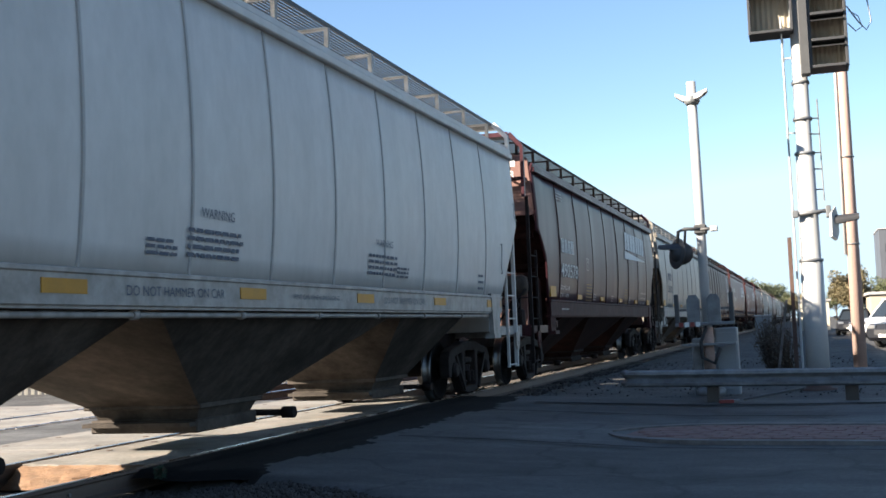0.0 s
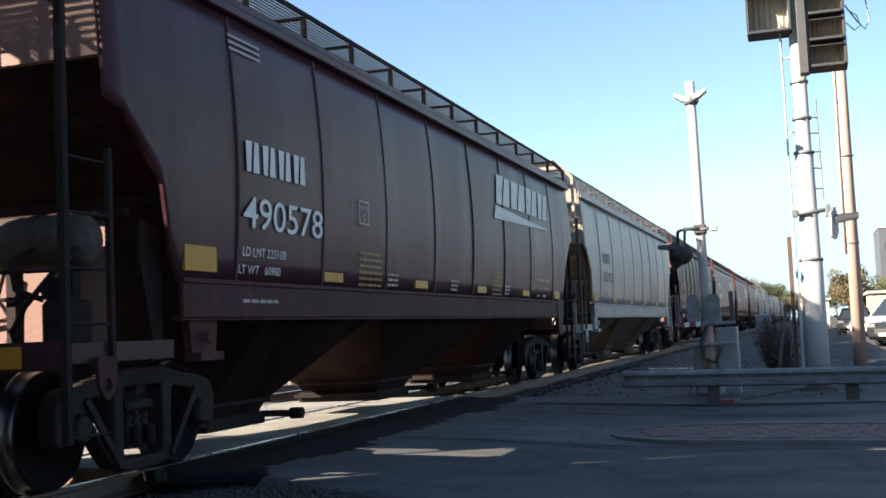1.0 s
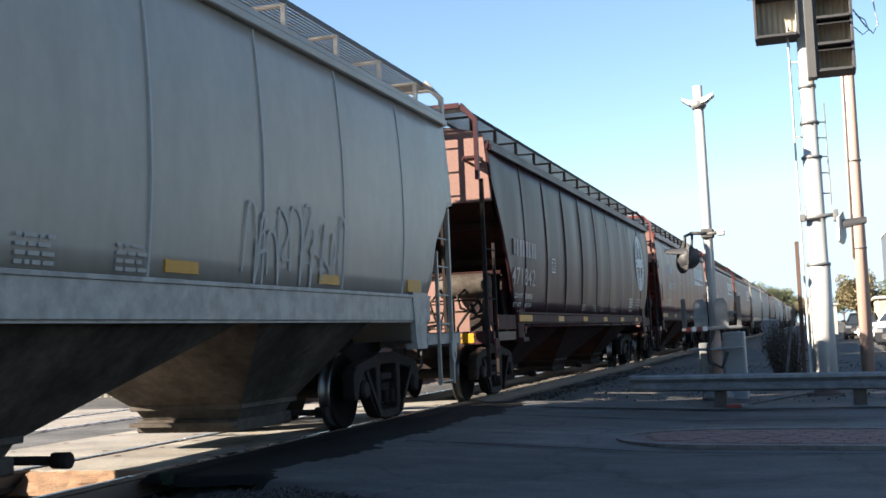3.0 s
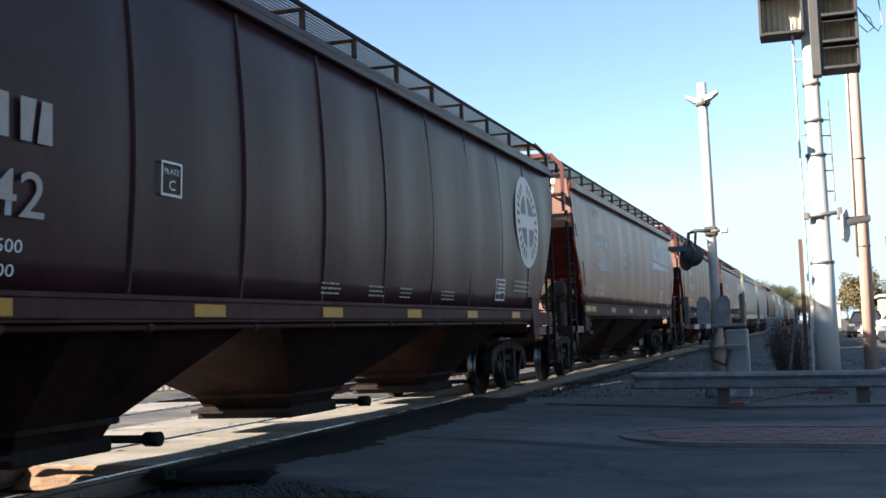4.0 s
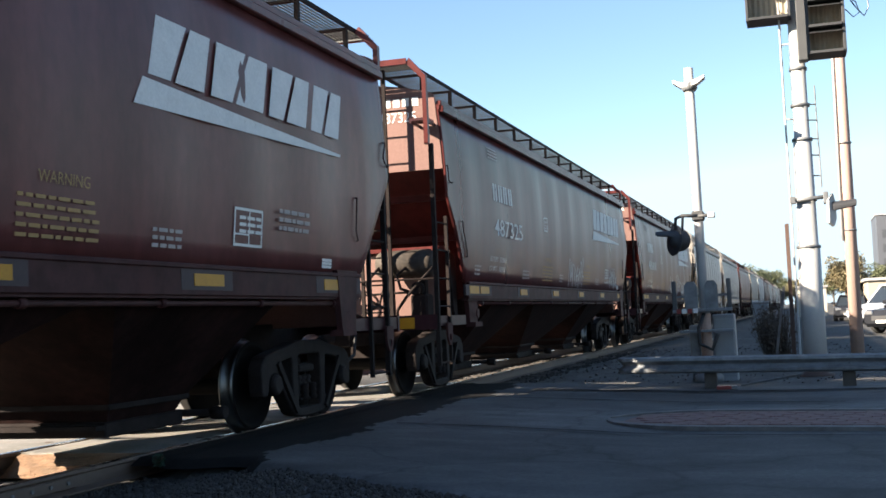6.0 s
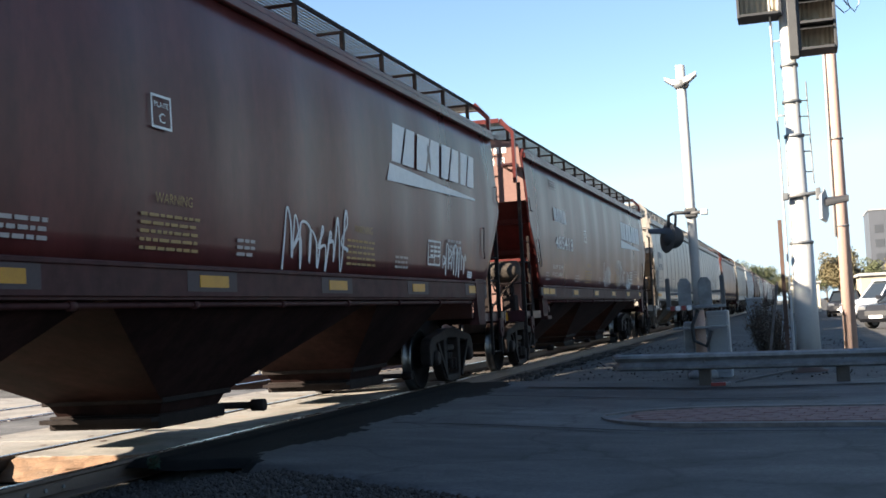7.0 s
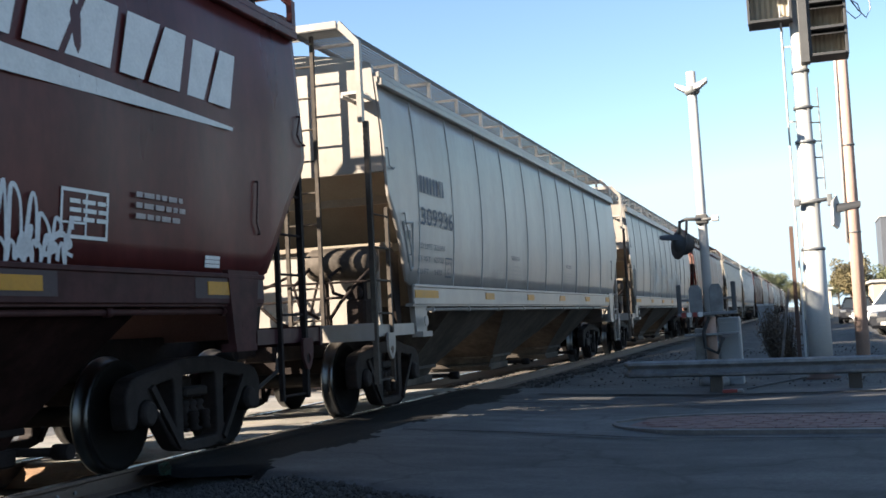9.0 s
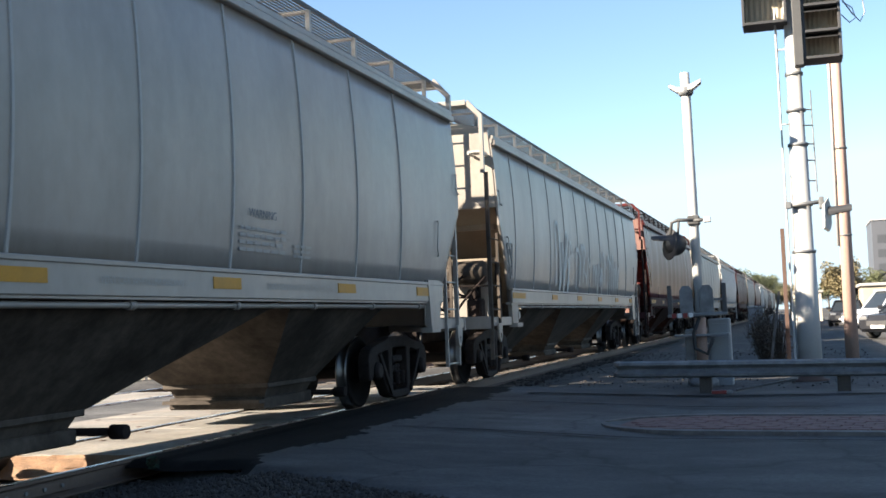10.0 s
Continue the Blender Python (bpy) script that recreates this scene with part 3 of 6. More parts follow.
def hopper_car(kind):
    """kind: grey_a, grey_b, grey_c, brown_a, brown_b or emblem (an older car with rounder end corners)."""
    shape(kind)
    grey = kind.startswith("grey")
    skin = {"grey_a": M_GREY2, "grey_b": M_GREY3, "grey_c": M_GREY, "brown_a": M_BROWN2, "brown_b": M_BROWN, "brown_b_dusty": M_BROWN4, "emblem": M_BROWN3}[kind]
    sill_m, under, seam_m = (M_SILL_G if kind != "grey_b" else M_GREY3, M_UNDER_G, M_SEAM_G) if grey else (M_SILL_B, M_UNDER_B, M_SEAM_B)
    # M_UNDER_B slope sheets: the shade below the end wall is in their colour
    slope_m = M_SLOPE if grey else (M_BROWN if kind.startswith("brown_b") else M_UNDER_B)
    lab = "light grey covered hopper car with curved sides, weathered" if grey else "oxide-brown covered hopper car with curved sides, dusty"
    car = thing("hopper_car", Matrix(), lab, "railway car", "covered hopper cars of the train")
    body = part("side_sheet", side_sheet(1), skin, car)
    part("side_sheet", side_sheet(-1), skin, car)
    if kind in ("brown_a", "grey_a"):
        seams = [-6.55 + 1.87 * k for k in range(8)]
    elif kind.startswith("brown_b"):
        seams = []
    elif kind == "emblem":
        seams = [-7.0 + 1.72 * k for k in range(9)]
    else:
        seams = [-7.42 + 1.49 * k + (0.0 if kind == "grey_b" else 0.54) for k in range(10)]
    for y in seams:
        part("seam", seam_strip(y), seam_m if kind != "emblem" else skin, body)
    if kind in ("grey_b", "grey_c"):
        corner_panel(body, seam_m)
    if kind in ("grey_b", "grey_c") or kind.startswith("brown_b"):
        grab_irons(body, seam_m if grey else M_BROWN3)
    # roof: shallow arch with a gutter along each eave
    bm = B()
    n = 10
    hw = half_width(Z_EAVE)
    sec = [(-hw - 0.02 + (2 * hw + 0.04) * k / n, 4.06 + 0.30 * (1 - (2 * k / n - 1) ** 2)) for k in range(n + 1)]
    ring = sec + [(hw + 0.02, 4.0), (-hw - 0.02, 4.0)]
    solid(bm, [[(x, -HB, z) for x, z in ring], [(x, HB, z) for x, z in ring]])
    bmesh.ops.recalc_face_normals(bm, faces=bm.faces)
    roof = part("roof", bm, skin, car)
    for sx in (-1, 1):
        bm = B()
        box(bm, sx * hw - 0.02, sx * hw + 0.075, -HB + 0.02, HB - 0.02, 3.96, 4.05, 0.012)
        box(bm, sx * hw - 0.03, sx * hw + 0.045, -HB + 0.02, HB - 0.02, 4.055, 4.13, 0.012)
        part("eave_rail", bm, skin, roof)
    # running boards: grating slats on cross bearers and posts
    for sx in (1, -1):
        bm = B()
        x0, x1 = (0.62, 1.24) if sx > 0 else (-1.24, -0.62)
        for k in range(13):
            x = x0 + (x1 - x0) * k / 12
            box(bm, x - 0.004, x + 0.004, -HB - 0.35, HB + 0.35, 4.614, 4.638)
        for k in range(57):
            y = -HB - 0.35 + (2 * HB + 0.7) * k / 56
            box(bm, x0, x1, y - 0.004, y + 0.004, 4.628, 4.638)
        rb = tagged(part("running_board", bm, M_GRATE, car, "galvanised steel grating"), kind="stuff")
        bm = B()
        for xe in (x0, x1):
            box(bm, xe - 0.008, xe + 0.008, -HB - 0.35, HB + 0.35, 4.592, 4.645)
        part("board_edge", bm, M_DARK if grey else M_IRON, rb)
        for k in range(13):
            y = -HB + 0.25 + (2 * HB - 0.5) * k / 12
            bm = B()
            box(bm, x0, x1, y - 0.03, y + 0.03, 4.555, 4.583)
            xo = x1 if sx > 0 else x0
            box(bm, xo - 0.025, xo + 0.025, y - 0.025, y + 0.025, 4.05, 4.583)
            box(bm, (x0 + x1) / 2 - 0.3 - 0.02, (x0 + x1) / 2 - 0.3 + 0.02, y - 0.02, y + 0.02, 4.2, 4.56)
            part("board_bearer", bm, M_SILL_G if grey else M_IRON, rb)
    for sy in (-1, 1):
        # end crossover grating with its bent hand rails
        bm = B()
        for k in range(7):
            y = sy * (HB + 0.02 + 0.072 * k)
            box(bm, -1.24, 1.24, y - 0.006, y + 0.006, 4.598, 4.642)
        tagged(part("end_grating", bm, M_GRATE, car), kind="stuff")
        bm = B()
        box(bm, -1.26, 1.26, sy * (HB + 0.48) - 0.015, sy * (HB + 0.48) + 0.015, 4.58, 4.66)
        part("crossover_edge", bm, skin, car)
        for sx in (-1, 1):
            bm = B()
            # long at the two ladder corners, elsewhere only down to the eave
            foot, yp = (3.45, HB + 0.40) if sx * sy < 0 else (4.10, HB + 0.05)
            for p in ([(1.24, 4.60), (1.30, 4.66), (1.53, 4.40), (1.47, 4.36)], [(1.47, 4.36), (1.53, 4.40), (1.53, foot), (1.47, foot)]):
                plate(bm, [(sx * a, sy * yp, b) for a, b in p], 0.08 * sx * sy)
            bmesh.ops.remove_doubles(bm, verts=bm.verts, dist=0.001)
            bmesh.ops.recalc_face_normals(bm, faces=bm.faces)
            part("corner_post", bm, skin, car)
        # end wall above the slope sheet, its top following the roof
        bm = B()
        ye = HB - 0.12
        sidez = [2.92 if grey else 3.16, 3.45, 3.7, 3.95]
        gable = [(half_width(z) - 0.034, z) for z in sidez] + [(1.49, 4.22)] + [(1.4 - 0.2 * k, 4.20 + 0.26 * (1 - ((1.4 - 0.2 * k) / 1.62) ** 2)) for k in range(15)] + [(-1.49, 4.22)] + [(-half_width(z) + 0.034, z) for z in reversed(sidez)]
        solid(bm, [[(a, sy * (HB - 0.06), b) for a, b in gable], [(a, sy * (HB + 0.012), b) for a, b in gable]])
        bmesh.ops.recalc_face_normals(bm, faces=bm.faces)
        # brown end walls get the lighter copy, with sunlight in its colour
        end = part("end_wall", bm, skin if grey else M_SUNLIT, car)
        # small grated step by the corner post
        xc, xd = (1.24, 1.5) if sy < 0 else (-1.5, -1.24)
        bm = B()
        for k in range(6):
            y = sy * (HB + 0.10 + 0.055 * k)
            box(bm, xc, xd, y - 0.012, y + 0.012, 3.80, 3.835)
        for x in (xc, xd - 0.03):
            box(bm, x, x + 0.03, min(sy * (HB + 0.014), sy * (HB + 0.40)), max(sy * (HB + 0.014), sy * (HB + 0.40)), 3.765, 3.797)
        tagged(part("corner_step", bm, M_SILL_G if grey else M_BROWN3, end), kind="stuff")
        bm = B()
        plate(bm, [(-1.50, sy * ye, 2.98 if grey else 3.20), (1.50, sy * ye, 2.98 if grey else 3.20), (1.50, sy * 5.75, 1.36), (-1.50, sy * 5.75, 1.36)], 0.04 * -sy)
        bmesh.ops.recalc_face_normals(bm, faces=bm.faces)
        part("slope_sheet", bm, slope_m, car)
        bm = B()
        box(bm, -1.05, 1.25, min(sy * 7.98, sy * 7.93), max(sy * 7.98, sy * 7.93), 1.02, 2.04, 0.01)
        # same sun-brightened colour on the brown cars' webs
        part("bolster_web", bm, skin if grey else M_SUNLIT, car)
        bm = B()
        box(bm, -1.45, 1.45, min(sy * 7.99, sy * 8.06), max(sy * 7.99, sy * 8.06), 2.045, 2.11, 0.01)
        part("web_rail", bm, slope_m, car)
        for k in range(2):
            bm = B()
            y0, y1, z0 = sy * (ye - 0.55 - 0.8 * k), sy * (ye - 0.47 - 0.8 * k), (2.60 if grey else 2.78) - 0.54 * k
            box(bm, -1.40, 1.40, min(y0, y1), max(y0, y1), z0, z0 + 0.1)
            part("slope_stiffener", bm, slope_m, car)
        # centre sill, end platform and coupler
        bm = B()
        box(bm, -0.34, 0.34, min(sy * 6.0, sy * 9.15), max(sy * 6.0, sy * 9.15), 0.72, 1.08, 0.02)
        part("centre_sill", bm, M_IRON, car)
        bm = B()
        box(bm, -1.52, 1.52, min(sy * 8.55, sy * 8.95), max(sy * 8.55, sy * 8.95), 1.02, 1.06)
        box(bm, -1.54, 1.54, min(sy * 8.93, sy * 8.99), max(sy * 8.93, sy * 8.99), 0.92, 1.12)
        for sx in (-1, 1):
            box(bm, sx * 1.50 - 0.03, sx * 1.50 + 0.03, min(sy * 7.55, sy * 8.95), max(sy * 7.55, sy * 8.95), 0.96, 1.10)
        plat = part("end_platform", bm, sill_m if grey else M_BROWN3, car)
        if not grey and sy < 0:
            bm = B()
            box(bm, 0.80, 1.22, -9.0, -8.993, 0.94, 1.09, 0.002)
            part("reflector", bm, M_YELLOW, plat, "yellow reflective plate")
        bm = B()
        box(bm, -0.11, 0.11, min(sy * 9.0, sy * 9.5), max(sy * 9.0, sy * 9.5), 0.78, 0.98, 0.03)
        box(bm, -0.2, 0.16, min(sy * 9.42, sy * 9.72), max(sy * 9.42, sy * 9.72), 0.74, 1.02, 0.05)
        part("coupler", bm, M_IRON, car)
        bm = B()
        tube(bm, [(0.35, sy * 9.0, 0.95), (0.42, sy * 9.25, 0.62), (0.30, sy * 9.5, 0.45), (0.2, sy * 9.72, 0.55)], 0.025, 6)
        part("brake_hose", bm, M_TYRE, car)
        for sx in (-1, 1):
            # corner ladder: at two corners its outer stile runs up to the roof as a post
            bm = B()
            tall = sx * sy < 0
            xl = sx * 1.545
            yo, yi = (sy * (HB + 0.41), sy * (HB - 0.13)) if tall else (sy * (HB - 0.02), sy * (HB - 0.56))
            box(bm, xl - 0.03, xl + 0.03, yo - 0.028, yo + 0.028, 0.42, 3.46 if tall else 2.82)
            box(bm, xl - 0.022, xl + 0.022, yi - 0.022, yi + 0.022, 0.42, 2.50 if tall else 2.20)
            z = 0.46
            while z < 2.55:
                if abs(z - 0.845) > 0.05:
                    tube(bm, [(xl, yo, z), (xl, yi, z)], 0.013, 6)
                z += 0.385
            ladder_mat = M_IRON if not grey else (skin if sx * sy > 0 else under)
            tagged(part("side_ladder", bm, ladder_mat, car), kind="stuff")
        for sx in (-1, 1):
            # towing plate with its eye below the platform
            bm = B()
            y0 = sy * (HB - 0.02)
            ring_ = [(y0 + 0.05 * math.cos(q * math.pi / 5), 0.80 + 0.05 * math.sin(q * math.pi / 5)) for q in range(10)]
            pierced(bm, rounded([(y0 - 0.12, 1.0), (y0 + 0.12, 1.0), (y0 + 0.11, 0.80), (y0 + 0.03, 0.69), (y0 - 0.03, 0.69), (y0 - 0.11, 0.80)], 0.05), [ring_], sx * 1.57 - 0.015, sx * 1.57 + 0.015)
            part("towing_plate", bm, sill_m, plat)
        bm = B()
        ladder(bm, -sy * 0.62, sy * (HB + 0.24), 1.06, 4.58, 0.42, "x")
        tagged(part("end_ladder", bm, M_IRON if not grey else under, car), kind="stuff")
        for sx in (-1, 1):
            # jacking pad bracket at the end of the side sill
            bm = B()
            plate(bm, [(sx * 1.54, sy * (HS - 0.12), 1.62), (sx * 1.545, sy * (HS - 0.70), 1.62), (sx * 1.545, sy * (HS - 0.60), 0.98), (sx * 1.54, sy * (HS - 0.22), 0.98)], 0.07 * sx)
            box(bm, sx * 1.56 - 0.09, sx * 1.56 + 0.06, sy * (HS - 0.41) - 0.19, sy * (HS - 0.41) + 0.19, 0.92, 0.99)
            lathe(bm, [(sx * 1.60, 0.07), (sx * 1.615, 0.07)], "x", 12, at=(0, sy * (HS - 0.41), 1.12))
            bmesh.ops.recalc_face_normals(bm, faces=bm.faces)
            part("jacking_bracket", bm, sill_m, car)
            bm = B()
            plate(bm, [(sx * 1.42, sy * (HS + 0.02), 1.95), (sx * 1.42, sy * (HS + 0.02), 1.08), (sx * 1.42, sy * (HS + 0.16), 1.08), (sx * 1.42, sy * (HS + 0.34), 1.75), (sx * 1.42, sy * (HS + 0.30), 2.05)], 0.03)
            bmesh.ops.recalc_face_normals(bm, faces=bm.faces)
            part("corner_gusset", bm, M_IRON, car)
    # side sills with a pipe below
    for sx in (-1, 1):
        bm = B()
        x = 1.56 * sx
        box(bm, min(x, x + 0.04 * sx), max(x, x + 0.04 * sx), -HS, HS, Z_SILL, Z_TOP + 0.02, 0.008)
        box(bm, x - 0.08, x + 0.02, -HS, HS, Z_SILL - 0.02, Z_SILL + 0.02)
        box(bm, x + 0.035 * sx - 0.02, x + 0.035 * sx + 0.02, -HS, HS, Z_TOP - 0.012, Z_TOP + 0.03, 0.008)
        if kind == "emblem":
            for sy in (-1, 1):
                box(bm, min(x - 0.05 * sx, x), max(x - 0.05 * sx, x), min(sy * (HS + 0.01), sy * 8.72), max(sy * (HS + 0.01), sy * 8.72), 1.13, 1.37, 0.008)
        sill = part("side_sill", bm, sill_m, car)
        bm = B()
        tube(bm, [(x - 0.03 * sx, -HS + 0.6, Z_SILL - 0.06), (x - 0.03 * sx, HS - 0.6, Z_SILL - 0.06)], 0.024, 8)
        for k in range(9):
            y = -HS + 0.9 + k * 1.7
            tube(bm, [(x - 0.03 * sx, y - 0.04, Z_SILL - 0.06), (x - 0.03 * sx, y + 0.04, Z_SILL - 0.06)], 0.038, 8)
        if kind not in ("brown_a", "grey_a"):
            part("sill_pipe", bm, sill_m, sill)
        else:
            bm.free()
        if sx > 0:
            if kind in ("brown_a", "grey_a"):
                ys = [(-7.45, 0.52, 0.21, 1.755)] + [(-4.64 + 2.9 * k, 0.5, 0.10, 1.69) for k in range(4)] + [(6.7, 0.5, 0.15, 1.70)]
            elif kind == "emblem":
                ys = [(-7.55, 0.92, 0.11, 1.315)] + [(-4.45 + 2.5 * k, 0.5, 0.10, 1.31) for k in range(5)]
            else:
                ys = [(-HS + 0.04, 0.50, 0.115, 1.47), (-6.95, 0.5, 0.11, 1.47)] + [(-4.35 + 2.75 * k, 0.5, 0.10, 1.46) for k in range(4)] + [(6.55, 0.85, 0.11, 1.46)]
                if kind == "grey_b":
                    ys[:2] = [(-HS + 0.03, 0.95, 0.10, 1.465)]
            for y, w, hgt, zc in ys:
                bm = B()
                xr = x + 0.041 if zc < Z_TOP else half_width(zc) + 0.01
                box(bm, xr - 0.02, xr + 0.007, y, y + w, zc - hgt / 2, zc + hgt / 2)
                part("reflector", bm, M_YELLOW, sill, "yellow reflective strip")
                if kind.startswith("brown_b"):
                    bm = B()
                    box(bm, xr - 0.03, xr + 0.002, y - 0.2, y + w + 0.16, max(zc - 0.085, Z_SILL + 0.01), min(zc + 0.14, Z_TOP - 0.015))
                    part("primer_patch", bm, M_PRIMER, sill, "dull grey primer patch round the strip")
    # three discharge hoppers with their gates
    for k in (-1, 0, 1):
        y = k * 4.75
        b = 0.62
        bm = B()
        ya, yb = y - {-1: 1.0, 0: 2.875, 1: 1.865}[k], y + {-1: 1.865, 0: 2.875, 1: 1.0}[k]
        top = [(-1.54, ya, 1.36), (1.54, ya, 1.36), (1.54, yb, 1.36), (-1.54, yb, 1.36)]
        mid = [(-0.62, y - b, 0.42), (0.62, y - b, 0.42), (0.62, y + b, 0.42), (-0.62, y + b, 0.42)]
        low = [(-0.56, y - b + 0.06, 0.30), (0.56, y - b + 0.06, 0.30), (0.56, y + b - 0.06, 0.30), (-0.56, y + b - 0.06, 0.30)]
        solid(bm, [low, mid, top])
        bmesh.ops.recalc_face_normals(bm, faces=bm.faces)
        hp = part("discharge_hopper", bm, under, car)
        bm = B()
        box(bm, -0.66, 0.66, y - b - 0.05, y + b + 0.05, 0.40, 0.46, 0.01)
        box(bm, -0.60, 0.60, y - b - 0.02, y + b + 0.02, 0.17, 0.30, 0.015)
        box(bm, -0.60, 0.60, y - b - 0.16, y - b - 0.02, 0.24, 0.28)
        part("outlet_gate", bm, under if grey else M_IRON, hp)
        bm = B()
        tube(bm, [(-0.95, y + b + 0.12, 0.26), (0.98, y + b + 0.12, 0.26)], 0.035, 8)
        for sx in (-1, 1):
            tube(bm, [(sx * 0.86, y + b + 0.12, 0.26), (sx * 1.0, y + b + 0.12, 0.26)], 0.062, 10)
        part("gate_shaft", bm, M_IRON, hp)
    # air reservoir and valve on the near end platform
    bm = B()
    lathe(bm, [(-0.45, 0.05), (-0.42, 0.16), (-0.36, 0.20), (0.36, 0.20), (0.42, 0.16), (0.45, 0.05)], "x", 20, at=(0.90, -8.32, 1.86))
    part("air_reservoir", bm, M_UNDER_G, car, "round-ended brake air tank", smooth=True)
    bm = B()
    box(bm, 0.62, 0.70, -8.38, -8.28, 1.06, 1.68)
    part("tank_bracket", bm, M_IRON, car)
    bm = B()
    box(bm, 1.12, 1.20, -8.38, -8.28, 1.06, 1.68)
    part("tank_bracket", bm, M_IRON, car)
    bm = B()
    box(bm, 1.0, 1.25, -8.5, -8.2, 1.08, 1.42, 0.03)
    lathe(bm, [(0, 0.09), (0.14, 0.09)], "y", 12, at=(1.1, -8.5, 1.5))
    tube(bm, [(0.9, -8.2, 1.75), (0.6, -8.35, 1.70), (0.5, -8.4, 1.3), (0.2, -8.4, 1.12)], 0.018, 6)
    tube(bm, [(0.2, -8.2, 1.78), (-0.1, -8.4, 1.62), (-0.5, -8.45, 1.62), (-0.9, -8.4, 1.3)], 0.018, 6)
    tube(bm, [(1.1, -8.2, 1.45), (0.8, -8.42, 1.45), (-1.2, -8.42, 1.4)], 0.016, 6)
    tube(bm, [(1.5, -8.6, 1.62), (0.6, -8.85, 1.62), (-1.5, -8.9, 1.62)], 0.014, 6)
    tube(bm, [(1.35, -8.5, 1.78), (1.22, -8.62, 1.62), (1.0, -8.66, 1.38), (0.84, -8.6, 1.2), (0.8, -8.5, 1.08)], 0.022, 8)
    tube(bm, [(0.95, -8.5, 1.80), (0.86, -8.64, 1.70), (0.92, -8.66, 1.50), (1.12, -8.62, 1.42)], 0.022, 8)
    tube(bm, [(0.55, -8.5, 1.82), (0.40, -8.66, 1.60), (0.48, -8.66, 1.34), (0.70, -8.6, 1.20)], 0.020, 8)
    tube(bm, [(-0.3, -8.75, 1.08), (-0.25, -8.75, 1.35), (-0.05, -8.75, 1.42), (0.2, -8.70, 1.18), (0.4, -8.6, 1.08)], 0.022, 8)
    part("brake_piping", bm, M_IRON, car)
    bm = B()
    n = 28
    rim = [(-0.98 + 0.27 * math.cos(k * 2 * math.pi / n), -8.80, 1.92 + 0.27 * math.sin(k * 2 * math.pi / n)) for k in range(n + 1)]
    tube(bm, rim, 0.018, 8, cap=False)
    for k in range(5):
        a = k * 2 * math.pi / 5 + 0.3
        tube(bm, [(-0.98, -8.74, 1.92), (-0.98 + 0.27 * math.cos(a), -8.80, 1.92 + 0.27 * math.sin(a))], 0.013, 6)
    lathe(bm, [(-8.82, 0.045), (-8.70, 0.055), (-8.55, 0.03)], "y", 12, at=(-0.98, 0, 1.92))
    part("brake_wheel", bm, M_IRON, car, "spoked hand brake wheel")
    bm = B()
    box(bm, -1.08, -0.88, -8.70, -8.52, 1.78, 2.06, 0.03)
    box(bm, -1.0, -0.95, -8.60, -8.55, 1.07, 1.78)
    part("brake_housing", bm, M_IRON, car)
    for sy in (-1, 1):
        truck(car, {"brown_b": -7.42, "brown_b_dusty": -7.42, "grey_a": -7.12}.get(kind, -7.28) if sy < 0 else 7.28, sy < 0)
    return car


CARS = []   # (car, place of its centre along the track at the start)


def put(kind_car, centre):
    CARS.append((kind_car, centre))
    return kind_car


MASTERS = {}


def fresh(kind):
    if kind not in MASTERS:
        MASTERS[kind] = hopper_car(kind)
        return MASTERS[kind]
    return copy_thing(MASTERS[kind], Matrix())


ORDER = [("grey_c", 10.66), ("brown_a", 29.4), ("grey_a", 48.0), ("emblem", 67.75), ("brown_b_dusty", 87.2), ("brown_b", 106.7), ("brown_b", 126.1), ("grey_b", 145.55), ("grey_b", 165.0),
         ("brown_b", 184.4), ("grey_a", 203.8), ("grey_c", 223.2), ("brown_a", 242.6), ("grey_b", 262.0), ("brown_b", 281.4), ("grey_c", 300.8), ("grey_b", 320.2), ("brown_a", 339.6), ("grey_c", 359.0), ("brown_b", 378.4)]
train = [put(fresh(k), c) for k, c in ORDER]


# ---- what is painted on the cars ----
def side_of(car):
    return next(o for o in car.children if o.name.startswith("side_sheet"))


def slit_block(w, h, s, lean):
    """A block of width w and height h, parted by a slanting slit, leaning by a share of its height."""
    left = [(0, 0), (0.42 * w - s, 0), (0.58 * w - s, h), (0, h)]
    right = [(0.42 * w + s, 0), (w, 0), (w, h), (0.58 * w + s, h)]
    return [[(u + lean * v, v) for u, v in p] for p in (left, right)]


def upright_mark(y, z, w, h, material, parent, n=4):
    """The operator's mark: four plain blocks, each parted by a slit."""
    g = 0.28 * w / n
    bw = (w - g * (n - 1)) / n
    polys = []
    for k in range(n):
        a = k * (bw + g)
        for p in slit_block(bw, h, bw * 0.09, 0.0):
            polys.append([(a + u, v) for u, v in p])
    tagged(marks(polys, y, z, material, parent, "operator_mark", "upright plain bars standing for the operator's mark"), kind="stuff")


def wedge_mark(y, z, parent, material):
    """Four heavy slanted blocks, each parted by a slit, over a tapering stripe."""
    polys, a = [], 0.22
    for w in (0.86, 0.98, 0.84, 0.72):
        for p in slit_block(w, 0.50, 0.035, 0.36):
            polys.append([(a + u, v) for u, v in p])
        a += w + 0.12
    tagged(marks(polys, y, z + 0.19, material, parent, "operator_emblem", "slanted white blocks of the operator's emblem"), kind="stuff")
    marks([[(0.0, -0.07), (2.0, -0.035), (2.0, 0.09), (0.14, 0.155)], [(2.002, -0.035), (4.0, 0.0), (4.02, 0.03), (2.002, 0.09)]], y, z, material, parent, "emblem_stripe", "tapering white stripe")


